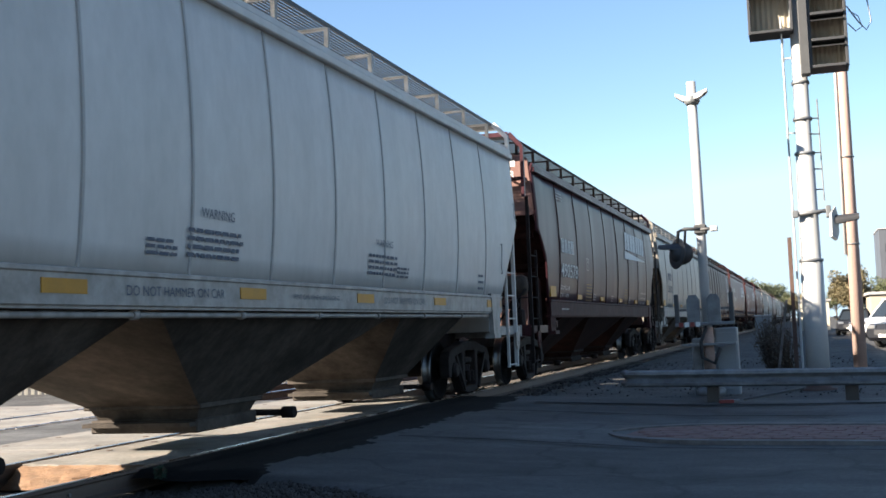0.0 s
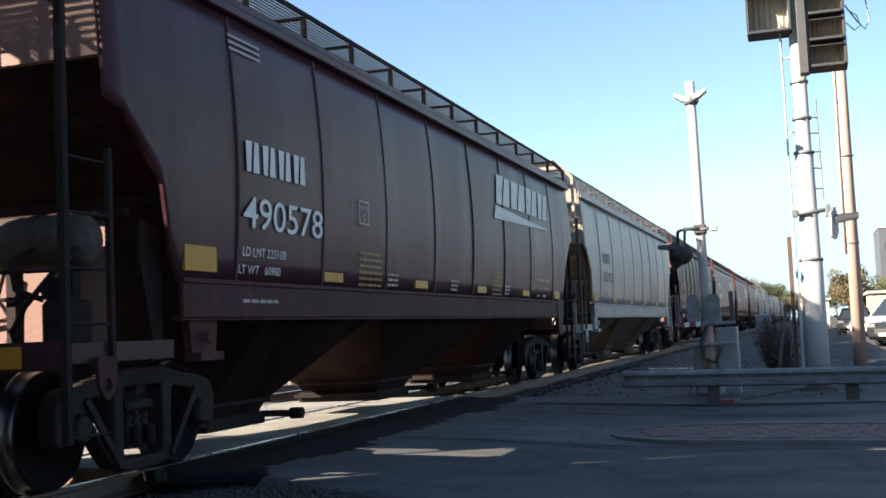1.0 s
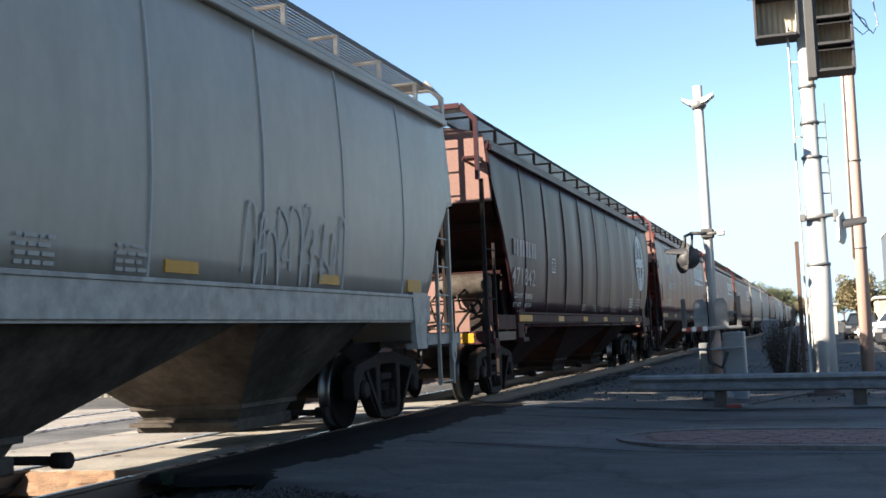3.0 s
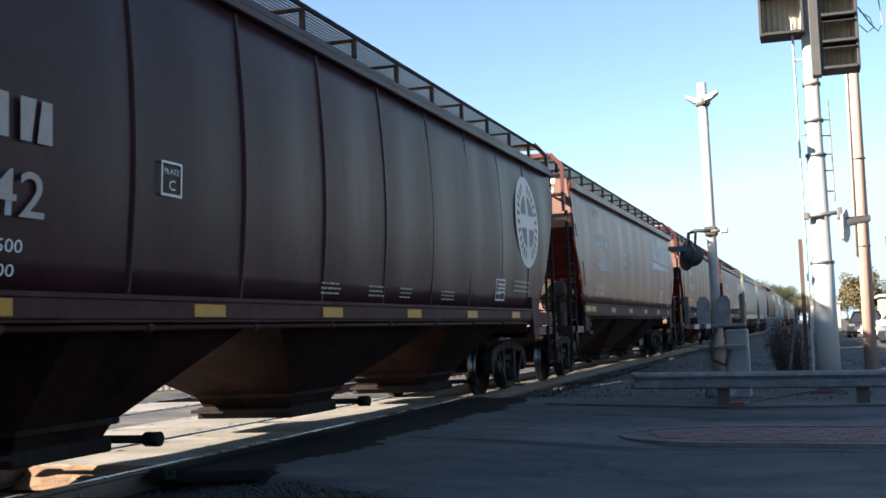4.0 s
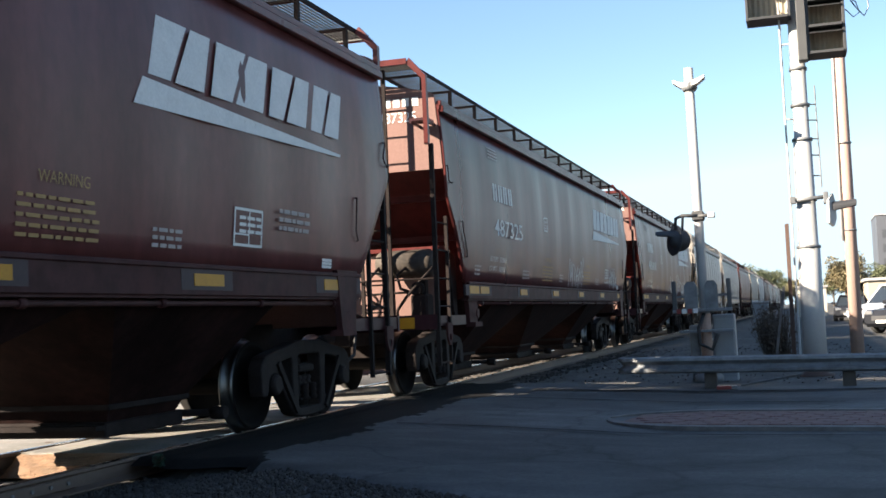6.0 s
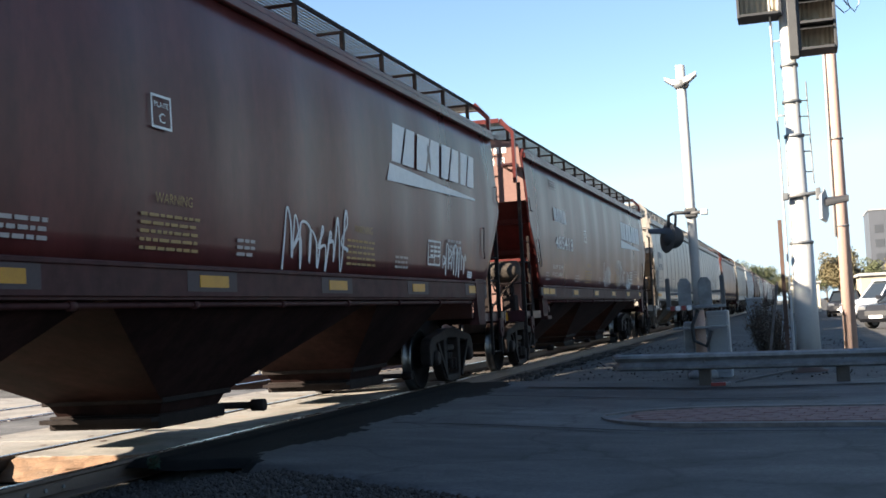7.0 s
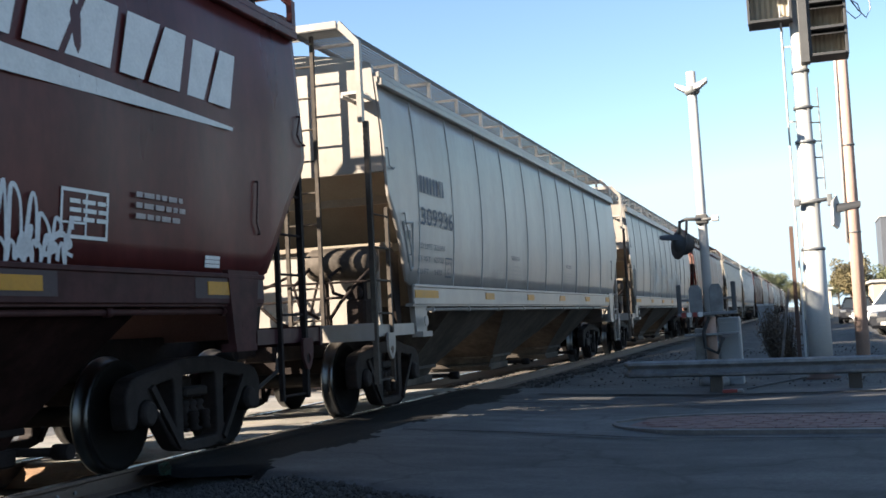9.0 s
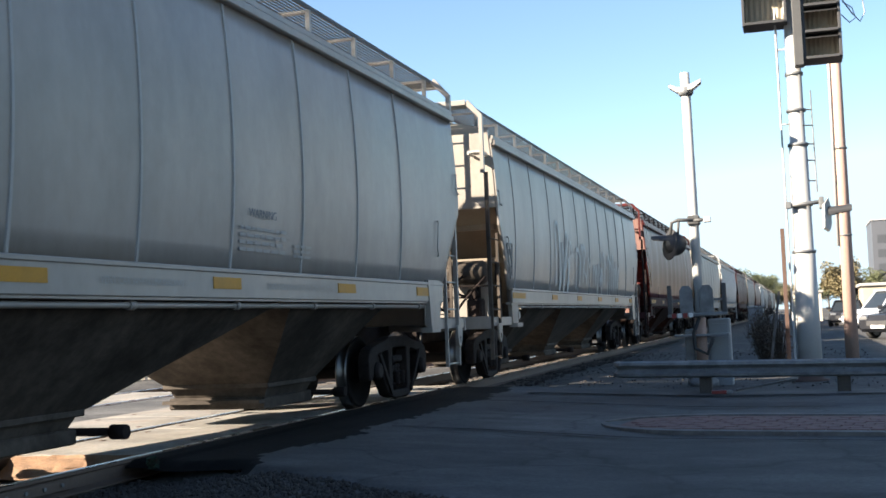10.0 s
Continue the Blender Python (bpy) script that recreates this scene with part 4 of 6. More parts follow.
def plate_box(y, z, parent, material):
    t, w, h = 0.02, 0.30, 0.27
    marks([[(0, 0), (w, 0), (w, t), (0, t)], [(0, h - t), (w, h - t), (w, h), (0, h)], [(0, t), (t, t), (t, h - t), (0, h - t)], [(w - t, t), (w, t), (w, h - t), (w - t, h - t)]], y, z, material, parent, "plate_frame", "thin outlined box")
    lettering("C", y + 0.11, z + 0.05, 0.08, material, parent, "small stencilled letter", 0.09)
    lettering("PLATE", y + 0.045, z + 0.17, 0.045, material, parent, "small stencilled word", 0.21)


def test_panel(y, z, parent, material, dark):
    """Outlined inspection panel with lines of small writing beside it."""
    t, w, h = 0.025, 0.55, 0.34
    marks([[(0, 0), (w, 0), (w, t), (0, t)], [(0, h - t), (w, h - t), (w, h), (0, h)], [(0, t), (t, t), (t, h - t), (0, h - t)], [(w - t, t), (w, t), (w, h - t), (w - t, h - t)], [(0.28, t), (0.30, t), (0.30, h - t), (0.28, h - t)], [(t, 0.1), (0.28, 0.1), (0.28, 0.115), (t, 0.115)]], y, z, material, parent, "inspection_frame", "white outlined inspection panel")
    rng = random.Random(int(y * 10) + 7)
    bars(words(0, 3, rng, 0.45), y + 0.1, z + 0.24, 0.03, 0.03, material, parent, "small unreadable stencil lines")


def round_emblem(y, z, parent):
    R, polys = 0.79, []
    n = 40
    circle = [(R * math.cos(k * 2 * math.pi / n), R * math.sin(k * 2 * math.pi / n)) for k in range(n)]
    for k in range(n):
        a, b = circle[k], circle[(k + 1) % n]
        for f0, f1 in ((0.0, 0.34), (0.34, 0.67), (0.67, 1.0)):
            q = [(a[0] * f0, a[1] * f0), (a[0] * f1, a[1] * f1), (b[0] * f1, b[1] * f1), (b[0] * f0, b[1] * f0)]
            polys.append(q[1:] if f0 == 0 else q)
    marks(polys, y, z, M_WHITE, parent, "round_emblem", "round white emblem with a cross")
    bm = B()
    for qx in (-1, 1):
        for qz in (-1, 1):
            pts = [(0.09, 0.12), (0.42, 0.12)] + [(0.46 * math.cos(t), 0.46 * math.sin(t)) for t in (0.35, 0.6, 0.85, 1.1, 1.3)] + [(0.09, 0.45)]
            f = bm.faces.new([bm.verts.new((half_width(z + qz * b) + 0.0215, y + qx * a, z + qz * b)) for a, b in pts])
            f.normal_update()
            if f.normal.x < 0:
                f.normal_flip()
    for k in range(26):
        if k in (6, 7, 19, 20):
            continue
        t0 = k * 2 * math.pi / 26
        f = bm.faces.new([bm.verts.new((half_width(z + r * math.sin(t)) + 0.0215, y + r * math.cos(t), z + r * math.sin(t))) for r, t in ((0.53, t0), (0.68, t0), (0.68, t0 + 0.11), (0.53, t0 + 0.11))])
        f.normal_update()
        if f.normal.x < 0:
            f.normal_flip()
    part("emblem_inlay", bm, M_BROWN3, parent, "dark pieces of the emblem")


def end_number(text, car, material):
    cu = bpy.data.curves.new("stencil", "FONT")
    cu.body, cu.size = text, 0.24
    tmp = bpy.data.objects.new("stencil_curve", cu)
    scene.collection.objects.link(tmp)
    me = bpy.data.meshes.new_from_object(tmp.evaluated_get(bpy.context.evaluated_depsgraph_get()))
    bpy.data.objects.remove(tmp)
    bpy.data.curves.remove(cu)
    for v in me.vertices:
        v.co = (0.64 + v.co.x * 0.82, -(HB + 0.012) - 0.006, 3.86 + v.co.y * 0.85)
    me.materials.clear()
    me.materials.append(material)
    ob = new("stencil", me)
    ob.parent = car
    ob["label"] = "car number on the end wall"
    for k in range(4):
        bm = B()
        x, y = 0.74 + 0.14 * k, -(HB + 0.012) - 0.007
        box(bm, x, x + 0.10, y, y + 0.005, 4.08, 4.20)
        part("operator_mark", bm, material, car, "plain bar of the operator's mark")


rng = random.Random(11)
S = "stencilled lettering"

# light grey car at the start
car = train[0]
shape("grey_c")
sd = side_of(car)
for y in (-2.28, 1.73):
    lettering("WARNING", y, 2.07, 0.085, M_BLUE, sd, S, 0.57)
    bars(words(0, 4, rng, 0.95), y - 0.2, 1.94, 0.035, 0.032, M_BLUE, sd, "small dark unreadable stencil lines")
    bars(words(0, 3, rng, 0.45), y - 0.8 if y < 0 else y + 0.75, 1.83, 0.028, 0.022, M_BLUE, sd, "small dark unreadable stencil lines")
for y in (-3.37, 2.0):
    lettering("DO NOT HAMMER ON CAR", y, 1.41, 0.078, M_BLUE, sd, S, 1.48)
lettering("VENT CAR WHEN UNLOADING", -0.52, 1.425, 0.05, M_BLUE, sd, S, 1.15)
bars(words(0, 3, rng, 0.3), 6.1, 1.86, 0.035, 0.06, M_BLUE, sd, "small dark unreadable stencil lines")

# the first brown car
car = train[1]
shape("brown_a")
sd = side_of(car)
upright_mark(-6.41, 2.57, 1.25, 0.28, M_WHITE, sd)
lettering("490578", -6.48, 2.07, 0.29, M_WHITE, sd, S, 1.74, 0.004)
lettering("LD LMT 225100", -6.47, 1.815, 0.085, M_WHITE, sd, S, 0.88)
lettering("LT WT   60900", -6.53, 1.66, 0.08, M_WHITE, sd, S, 0.84)
bars([[(0, 0.62)]] * 3, -6.59, 3.76, 0.025, 0.035, M_PALE, sd, "three faded lines")
plate_box(-3.72, 2.30, sd, M_PALE)
bars(words(0, 6, rng, 0.72), -3.68, 1.97, 0.028, 0.042, M_YSTEN, sd, "faded yellow warning lines")
bars(words(0, 6, rng, 0.6), 2.0, 1.97, 0.028, 0.042, M_YSTEN, sd, "faded yellow warning lines")
for y in (-2.75, -0.2, 2.8):
    bars(words(0, 3, rng, 0.35), y, 1.76, 0.03, 0.03, M_PALE, sd, "small faded stencil lines")
bars(words(0, 1, rng, 0.7), -6.5, 1.40, 0.03, 0.03, M_PALE, sd, "small faded stencil lines")
wedge_mark(2.15, 2.92, sd, M_WHITE)
bars([[(0, 0.2), (0.3, 0.55), (0.63, 0.70), (0.78, 1.0)], [(0, 0.16), (0.28, 0.42), (0.52, 0.6), (0.66, 0.95)], [(0, 0.12), (0.16, 0.26), (0.5, 0.78)]], 5.17, 1.93, 0.045, 0.10, M_PALE, sd, "small faded stencil lines")
end_number("490578", car, M_WHITE)

# the beige-grey car
car = train[2]
shape("grey_a")
sd = side_of(car)
upright_mark(-6.19, 2.58, 0.98, 0.25, M_BLUE, sd)
lettering("352925", -6.24, 2.14, 0.235, M_BLUE, sd, S, 1.43, 0.01)
lettering("LD LMT 226000", -6.35, 1.815, 0.078, M_BLUE, sd, S, 0.86)
lettering("LT WT   60000", -6.40, 1.65, 0.074, M_BLUE, sd, S, 0.85)
plate_box(-3.65, 2.40, sd, M_SEAM_G)
for y in (-2.6, -0.6, 0.5):
    bars(words(0, 4, rng, 0.4), y, 1.80, 0.028, 0.03, M_SEAM_G, sd, "small unreadable stencil lines")
scribble(5, 2.4, 1.62, 2.4, 0.7, sd, M_SEAM_G)
bars(words(0, 1, rng, 1.0), -6.2, 1.36, 0.03, 0.03, M_SEAM_G, sd, "small unreadable stencil lines")
end_number("352925", car, M_SEAM_G)

# the old brown car with the round emblem
car = train[3]
shape("emblem")
sd = side_of(car)
upright_mark(-7.86, 2.36, 1.6, 0.28, M_PALE, sd)
lettering("471842", -7.98, 1.88, 0.30, M_PALE, sd, S, 1.66, 0.004)
lettering("LD LMT   224500", -7.75, 1.655, 0.085, M_WHITE, sd, S, 1.24)
lettering("LT WT     61500", -7.80, 1.505, 0.08, M_WHITE, sd, S, 1.23)
plate_box(-4.95, 2.18, sd, M_WHITE)
for y, w in ((0.4, 0.45), (2.0, 0.6), (-1.9, 0.5), (-0.6, 0.5)):
    bars(words(0, 3, rng, w), y, 1.60, 0.018, 0.032, M_PALE, sd, "small unreadable stencil lines")
test_panel(4.68, 1.53, sd, M_WHITE, M_BROWN3)
bars(words(0, 3, rng, 1.0), 5.8, 1.85, 0.026, 0.05, M_PALE, sd, "small unreadable stencil lines")
round_emblem(6.72, 2.91, sd)

# three brown cars with the wedge emblem
for i, num, ld, lt in ((4, "488009", "222700", "63300"), (5, "487325", "223900", "62100"), (6, "485418", "224100", "61900")):
    car = train[i]
    shape("brown_b")
    sd = side_of(car)
    dy = -0.2 if i == 6 else 0.0
    upright_mark(-6.04 + dy, 2.92, 1.25, 0.28, M_WHITE, sd)
    lettering(num, -6.05 + dy, 2.36, 0.28, M_WHITE, sd, S, 1.90, 0.004)
    lettering("LD LMT  " + ld, -6.32 + dy, 1.935, 0.085, M_WHITE, sd, S, 1.02)
    lettering("LT WT   " + lt, -6.36 + dy, 1.785, 0.08, M_WHITE, sd, S, 1.0)
    bars([[(0, 0.6)]] * 4, -6.15 + dy, 3.76, 0.022, 0.03, M_PALE, sd, "four faded lines")
    plate_box(-2.32 + 2.7 * dy, 2.64, sd, M_WHITE)
    for y in (-2.28 + 1.75 * dy, 1.9):
        lettering("WARNING", y, 2.06, 0.085, M_YSTEN, sd, S, 0.57)
        bars(words(0, 5, rng, 0.9), y - 0.2, 1.95, 0.026, 0.038, M_YSTEN, sd, "faded yellow warning lines")
    for y, w in ((-4.1, 0.5), (-0.9, 0.35), (3.3, 0.5), (-7.2, 0.35)):
        bars(words(0, 3, rng, w), y, 1.82, 0.03, 0.03, M_PALE, sd, "small unreadable stencil lines")
    test_panel(4.60, 1.77, sd, M_WHITE, M_BROWN)
    bars(words(0, 3, rng, 0.7), 5.5, 2.12, 0.04, 0.04, M_PALE, sd, "small unreadable stencil lines")
    bars([[(0, 0.25)], [(0, 0.25)], [(0, 0.25)]], 6.55, 1.70, 0.03, 0.004, M_WHITE, sd, "small white patch")
    wedge_mark(3.02, 2.83, sd, M_WHITE)
    end_number(num, car, M_WHITE)
scribble(21, 0.05, 1.62, 1.7, 0.62, side_of(train[5]))
scribble(22, 5.3, 1.66, 1.2, 0.38, side_of(train[5]))
scribble(23, -0.2, 1.60, 1.3, 0.60, side_of(train[6]))
scribble(24, 2.1, 1.60, 1.6, 0.75, side_of(train[6]))
scribble(25, 3.95, 1.62, 0.9, 0.42, side_of(train[6]))
scribble(26, 4.0, 1.56, 0.8, 0.25, side_of(train[6]))

# the two dusty grey cars at the end
car = train[7]
shape("grey_b")
sd = side_of(car)
upright_mark(-7.36, 2.78, 1.0, 0.22, M_BLUE, sd)
lettering("309936", -7.38, 2.36, 0.235, M_BLUE, sd, S, 1.39, 0.01)
lettering("LD LMT  223300", -7.48, 2.05, 0.075, M_BLUE, sd, S, 1.09)
lettering("LT WT   62700", -7.5, 1.885, 0.075, M_BLUE, sd, S, 1.06)
lettering("CU FT     5470", -7.52, 1.725, 0.072, M_BLUE, sd, S, 1.03)
plate_box(-6.35, 1.70, sd, M_BLUE)
for y in (-2.7, 1.8):
    lettering("WARNING", y, 2.07, 0.08, M_BLUE, sd, S, 0.57)
    bars(words(0, 4, rng, 0.95), y - 0.15, 1.95, 0.032, 0.032, M_SEAM_G, sd, "small unreadable stencil lines")
    bars(words(0, 3, rng, 0.45), y - 1.0 if y < 0 else y + 1.0, 1.84, 0.026, 0.024, M_SEAM_G, sd, "small unreadable stencil lines")
for y in (-3.2, 2.2):
    lettering("DO NOT HAMMER ON CAR", y, 1.42, 0.06, M_SEAM_G, sd, S, 1.45)
lettering("VENT CAR WHEN UNLOADING", -0.5, 1.42, 0.055, M_SEAM_G, sd, S, 1.15)
sd = side_of(train[8])
for k in range(4):
    scribble(40 + k, -3.9 + 2.2 * k, 1.62, 2.1, 1.25 if k < 2 else 0.95, sd, M_SPRAY)


# ---- ground, road and tracks ----
def ground_z(x, y):
    """The road falls a little from the crossing; the lot beyond is level with the rails."""
    fall = -0.11 * min(max((x + 4.4) / 3.0, 0.0), 1.0) * min(max((32 - y) / 10, 0), 1)
    return fall - 0.03


def span(a, b, n):
    return [a + (b - a) * i / n for i in range(n + 1)]


def road_edge(x):
    """The near edge of the asphalt, ragged against the gravel."""
    y = 8.45 - 0.54 * (x + 4.4) if x > -4.4 else 8.55
    return max(y, 3.0) + 0.10 * noise.noise((x * 2.3, 0, 5)) + 0.05 * noise.noise((x * 9, 2, 5))


ROAD_FAR = 18.3


def bed(x, y):
    """Ballast lies lower than the rails, off the road."""
    d = -0.03
    on_road = road_edge(x) + 0.15 < y < ROAD_FAR - 0.1
    if not on_road:
        for c in (TRACK_X, TRACK2_X):
            if abs(x - c) < 1.15:
                d = -0.17
            elif abs(x - c) < 2.2:
                d = min(d, -0.17 + 0.10 * (abs(x - c) - 1.15))
    elif abs(x - TRACK_X) < 1.2 or abs(x - TRACK2_X) < 1.2:
        d = -0.17
    return d + 0.018 * noise.noise((x * 0.9, y * 0.9, 0)) - (0.02 if on_road else 0)


bm = B()
gx = [-2500, -800, -300, -120, -60, -30, -20] + span(-16, 6, 88) + [8, 12, 20, 40, 90, 200, 500, 1200, 2500]
gy = [-2500, -600, -150, -50, -20, -8] + span(0, 30, 120) + [34, 40, 50, 70, 110, 200, 500, 1200, 2500]
g = [[bm.verts.new((x, y, ground_z(x, y) + bed(x, y))) for y in gy] for x in gx]
for i in range(len(gx) - 1):
    for j in range(len(gy) - 1):
        bm.faces.new((g[i][j], g[i + 1][j], g[i + 1][j + 1], g[i][j + 1])).smooth = True
tagged(part("ground", bm, M_GROUND), "dusty grey gravel and bare ground beside the tracks", "ground", kind="structure")


def road_sheet(name, x0, x1, nx, material, label, lift):
    bm = B()
    xs = span(x0, x1, nx)
    cols = []
    for x in xs:
        a, b = road_edge(x), ROAD_FAR
        cols.append([bm.verts.new((x, a + (b - a) * k / 26, ground_z(x, a + (b - a) * k / 26) + lift - (0.05 if k == 0 else 0) + 0.006 * noise.noise((x, a + (b - a) * k / 26, 3)))) for k in range(27)])
    for u, v in zip(cols, cols[1:]):
        for k in range(26):
            bm.faces.new((u[k], v[k], v[k + 1], u[k + 1])).smooth = True
    return tagged(part(name, bm, material), label, "road", kind="structure")


def main_road():
    """One sheet of asphalt; a ragged tarred strip runs along the near rail."""
    bm = B()
    xs = span(-5.5, -3.0, 50) + span(-2.9, 8, 90) + span(8.5, 45, 40)
    cols = []
    for x in xs:
        a, b = road_edge(x), ROAD_FAR + 0.06 * noise.noise((x, 0, 9))
        cols.append([])
        for k in range(61):
            y = a + (b - a) * k / 60
            wave = 0.012 * noise.noise((x * 0.35, y * 0.5, 3)) if x > -4.6 else 0
            cols[-1].append(bm.verts.new((x, y, ground_z(x, y) + wave - (0.06 if k == 0 else 0) + (0.018 if x < -5.2 else 0))))
    for i, (u, v) in enumerate(zip(cols, cols[1:])):
        for k in range(60):
            f = bm.faces.new((u[k], v[k], v[k + 1], u[k + 1]))
            f.smooth = True
            c = f.calc_center_median()
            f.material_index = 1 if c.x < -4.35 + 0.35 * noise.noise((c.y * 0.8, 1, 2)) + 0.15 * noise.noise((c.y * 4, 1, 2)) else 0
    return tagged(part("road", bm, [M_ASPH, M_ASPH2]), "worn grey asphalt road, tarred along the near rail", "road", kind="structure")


road = main_road()


def tar_seam(y0, y1, x0, x1, width, seed):
    """A wandering seam of tar on the road."""
    bm = B()
    prev = None
    for x in span(x0, x1, 60):
        q = (x - x0) / (x1 - x0)
        y = y0 + (y1 - y0) * q + 0.10 * noise.noise((x * 0.5, seed, 0)) + 0.03 * noise.noise((x * 2.5, seed, 4))
        w = width * (0.75 + 0.5 * noise.noise((x * 1.7, seed, 8)))
        cur = [bm.verts.new((x, y + d, ground_z(x, y + d) + 0.017)) for d in (-w, w)]
        if prev:
            bm.faces.new((prev[0], cur[0], cur[1], prev[1]))
        prev = cur
    part("tar_seam", bm, M_ASPH2, road, "black tar seam")


tar_seam(16.75, 16.35, -3.9, 9.0, 0.11, 1)
tar_seam(15.2, 14.6, -4.1, 0.4, 0.05, 2)
tar_seam(11.6, 10.2, -4.2, 5.0, 0.035, 3)
road_sheet("road", -10.08, -8.66, 10, M_ASPH, "grey asphalt between the two tracks", 0.012)
road_sheet("road", -60, -13.42, 30, M_CONC, "pale sunlit road beyond the tracks", 0.0)

# rails, one at a time, with joint bars
for c in (TRACK_X, TRACK2_X):
    for sx in (-1, 1):
        bm = B()
        x = c + sx * 0.753
        prof = [(-0.07, -0.18), (0.07, -0.18), (0.07, -0.165), (0.012, -0.14), (0.012, -0.045), (0.036, -0.03), (0.036, -0.006), (0.028, 0.0), (-0.028, 0.0), (-0.036, -0.006), (-0.036, -0.03), (-0.012, -0.045), (-0.012, -0.14), (-0.07, -0.165)]
        rings = [[bm.verts.new((x + a, y, z)) for a, z in prof] for y in span(-40, 460, 10)]
        for u, v in zip(rings, rings[1:]):
            for k in range(len(prof)):
                f = bm.faces.new((u[k], u[(k + 1) % len(prof)], v[(k + 1) % len(prof)], v[k]))
                f.material_index = 1 if k in (6, 7, 8) else 0
        bmesh.ops.recalc_face_normals(bm, faces=bm.faces)
        rail = tagged(part("rail", bm, [M_RAIL, M_RAILTOP]), "rusty steel rail with a polished head", "rail", kind="structure")
        if c == TRACK_X and sx > 0:
            bm = B()
            box(bm, x + 0.012, x + 0.034, 6.9, 7.85, -0.135, -0.05, 0.006)
            part("joint_bar", bm, M_RAIL, rail)
            for k in range(4):
                bm = B()
                lathe(bm, [(x + 0.034, 0.016), (x + 0.05, 0.016)], "x", 6, at=(0, 7.05 + 0.22 * k, -0.09))
                part("bolt", bm, M_GALV, rail)

# timber sleepers near the camera
tie_mesh = None
for c in (TRACK_X, TRACK2_X):
    for k in range(70):
        y = 7.35 - 0.55 * k if k < 12 else 19.0 + 0.55 * (k - 12)
        if tie_mesh is None:
            bm = B()
            box(bm, -1.3, 1.3, -0.115, 0.115, -0.2, 0.0, 0.012)
            tie = tagged(part("sleeper", bm, M_TIE), "dark creosoted timber sleeper in the ballast", "sleeper", "sleepers")
            tie_mesh = tie.data
            tie.matrix_basis = pose(c, y, -0.172)
        else:
            o = new("sleeper", tie_mesh)
            tagged(o, "dark creosoted timber sleeper in the ballast", "sleeper", "sleepers")
            o.matrix_basis = pose(c, y, -0.172 + 0.01 * math.sin(k * 7.3), 0, 0, 1.5 * math.sin(k * 3.1))


# ---- crossing panels ----
crossing = thing("crossing_deck", Matrix(), "weathered pale concrete panels between and beside the rails", "crossing", kind="structure")


def panel(x0, x1, y0, y1, broken=False):
    bm = B()
    vs = box(bm, x0, x1, y0 + 0.012, y1 - 0.012, -0.2, -0.008, 0.012)
    if broken:
        # the near end is broken to a rough slope
        for v in vs:
            if v.co.y < y0 + 0.1:
                v.co.y += -0.30 if v.co.z < -0.1 else 0.05 * math.sin(v.co.x * 9)
        # chipped aggregate face
        bm.normal_update()
        front = [f for f in bm.faces if f.calc_center_median().y < y0 + 0.02 and f.normal.y < -0.3]
        cut = bmesh.ops.subdivide_edges(bm, edges=list({e for f in front for e in f.edges}), cuts=9, use_grid_fill=True)
        for v in {v for f in bm.faces if f.calc_center_median().y < y0 + 0.03 and f.normal.y < -0.3 for v in f.verts}:
            v.co.y += 0.05 * noise.noise(v.co * 9) + 0.02 * noise.noise(v.co * 31)
            v.co.z += 0.012 * noise.noise(v.co * 14 + Vector((5, 0, 0))) - 0.006
        for f in bm.faces:
            if f.calc_center_median().y < y0 + 0.03 and f.normal.y < -0.3:
                f.material_index = 2
    for sx in (0.12, 0.88):
        for sy in (0.15, 0.5, 0.85):
            px, py = x0 + (x1 - x0) * sx, y0 + (y1 - y0) * sy
            if not broken or sy > 0.4:
                lathe(bm, [(-0.0105, 0.035), (-0.0045, 0.035)], "z", 8, mat=1, at=(px, py, 0))
    part("panel", bm, [M_CONC, M_RUST, M_BROKE], crossing)


for k in range(4):
    y0, y1 = 7.6 + 2.7 * k, 7.6 + 2.7 * (k + 1)
    panel(TRACK_X - 0.665, TRACK_X + 0.70, 9.0 + 2.4 * k, 9.0 + 2.4 * (k + 1), k == 0)
    panel(TRACK_X - 2.34, TRACK_X - 0.80, y0, y1)
    panel(TRACK2_X - 0.665, TRACK2_X + 0.665, y0, y1)
    panel(TRACK2_X - 2.45, TRACK2_X - 0.80, y0, y1)
    panel(TRACK2_X + 0.80, TRACK2_X + 0.86, y0, y1)

# ---- ballast and loose gravel, laid as many small stones ----
def stones(name, count, place, size, label, seed):
    rng = random.Random(seed)
    base = B()
    bmesh.ops.create_icosphere(base, subdivisions=1, radius=1)
    bv = [v.co.copy() for v in base.verts]
    bf = [[v.index for v in f.verts] for f in base.faces]
    base.free()
    verts, faces = [], []
    for _ in range(count):
        x, y = place(rng)
        s = rng.uniform(*size)
        sc = Vector((s * rng.uniform(0.7, 1.4), s * rng.uniform(0.7, 1.4), s * rng.uniform(0.5, 0.9)))
        rot = Euler((rng.uniform(0, 6), rng.uniform(0, 6), rng.uniform(0, 6))).to_matrix()
        z = ground_z(x, y) + bed(x, y) + sc.z * rng.uniform(0.1, 0.6)
        n0 = len(verts)
        for p in bv:
            q = rot @ Vector((p.x * sc.x * rng.uniform(0.8, 1.15), p.y * sc.y, p.z * sc.z))
            verts.append((x + q.x, y + q.y, z + q.z))
        faces += [[n0 + i for i in f] for f in bf]
    me = bpy.data.meshes.new(name)
    me.from_pydata(verts, [], faces)
    me.materials.append(M_STONE)
    return tagged(new(name, me), label, "gravel", kind="stuff")


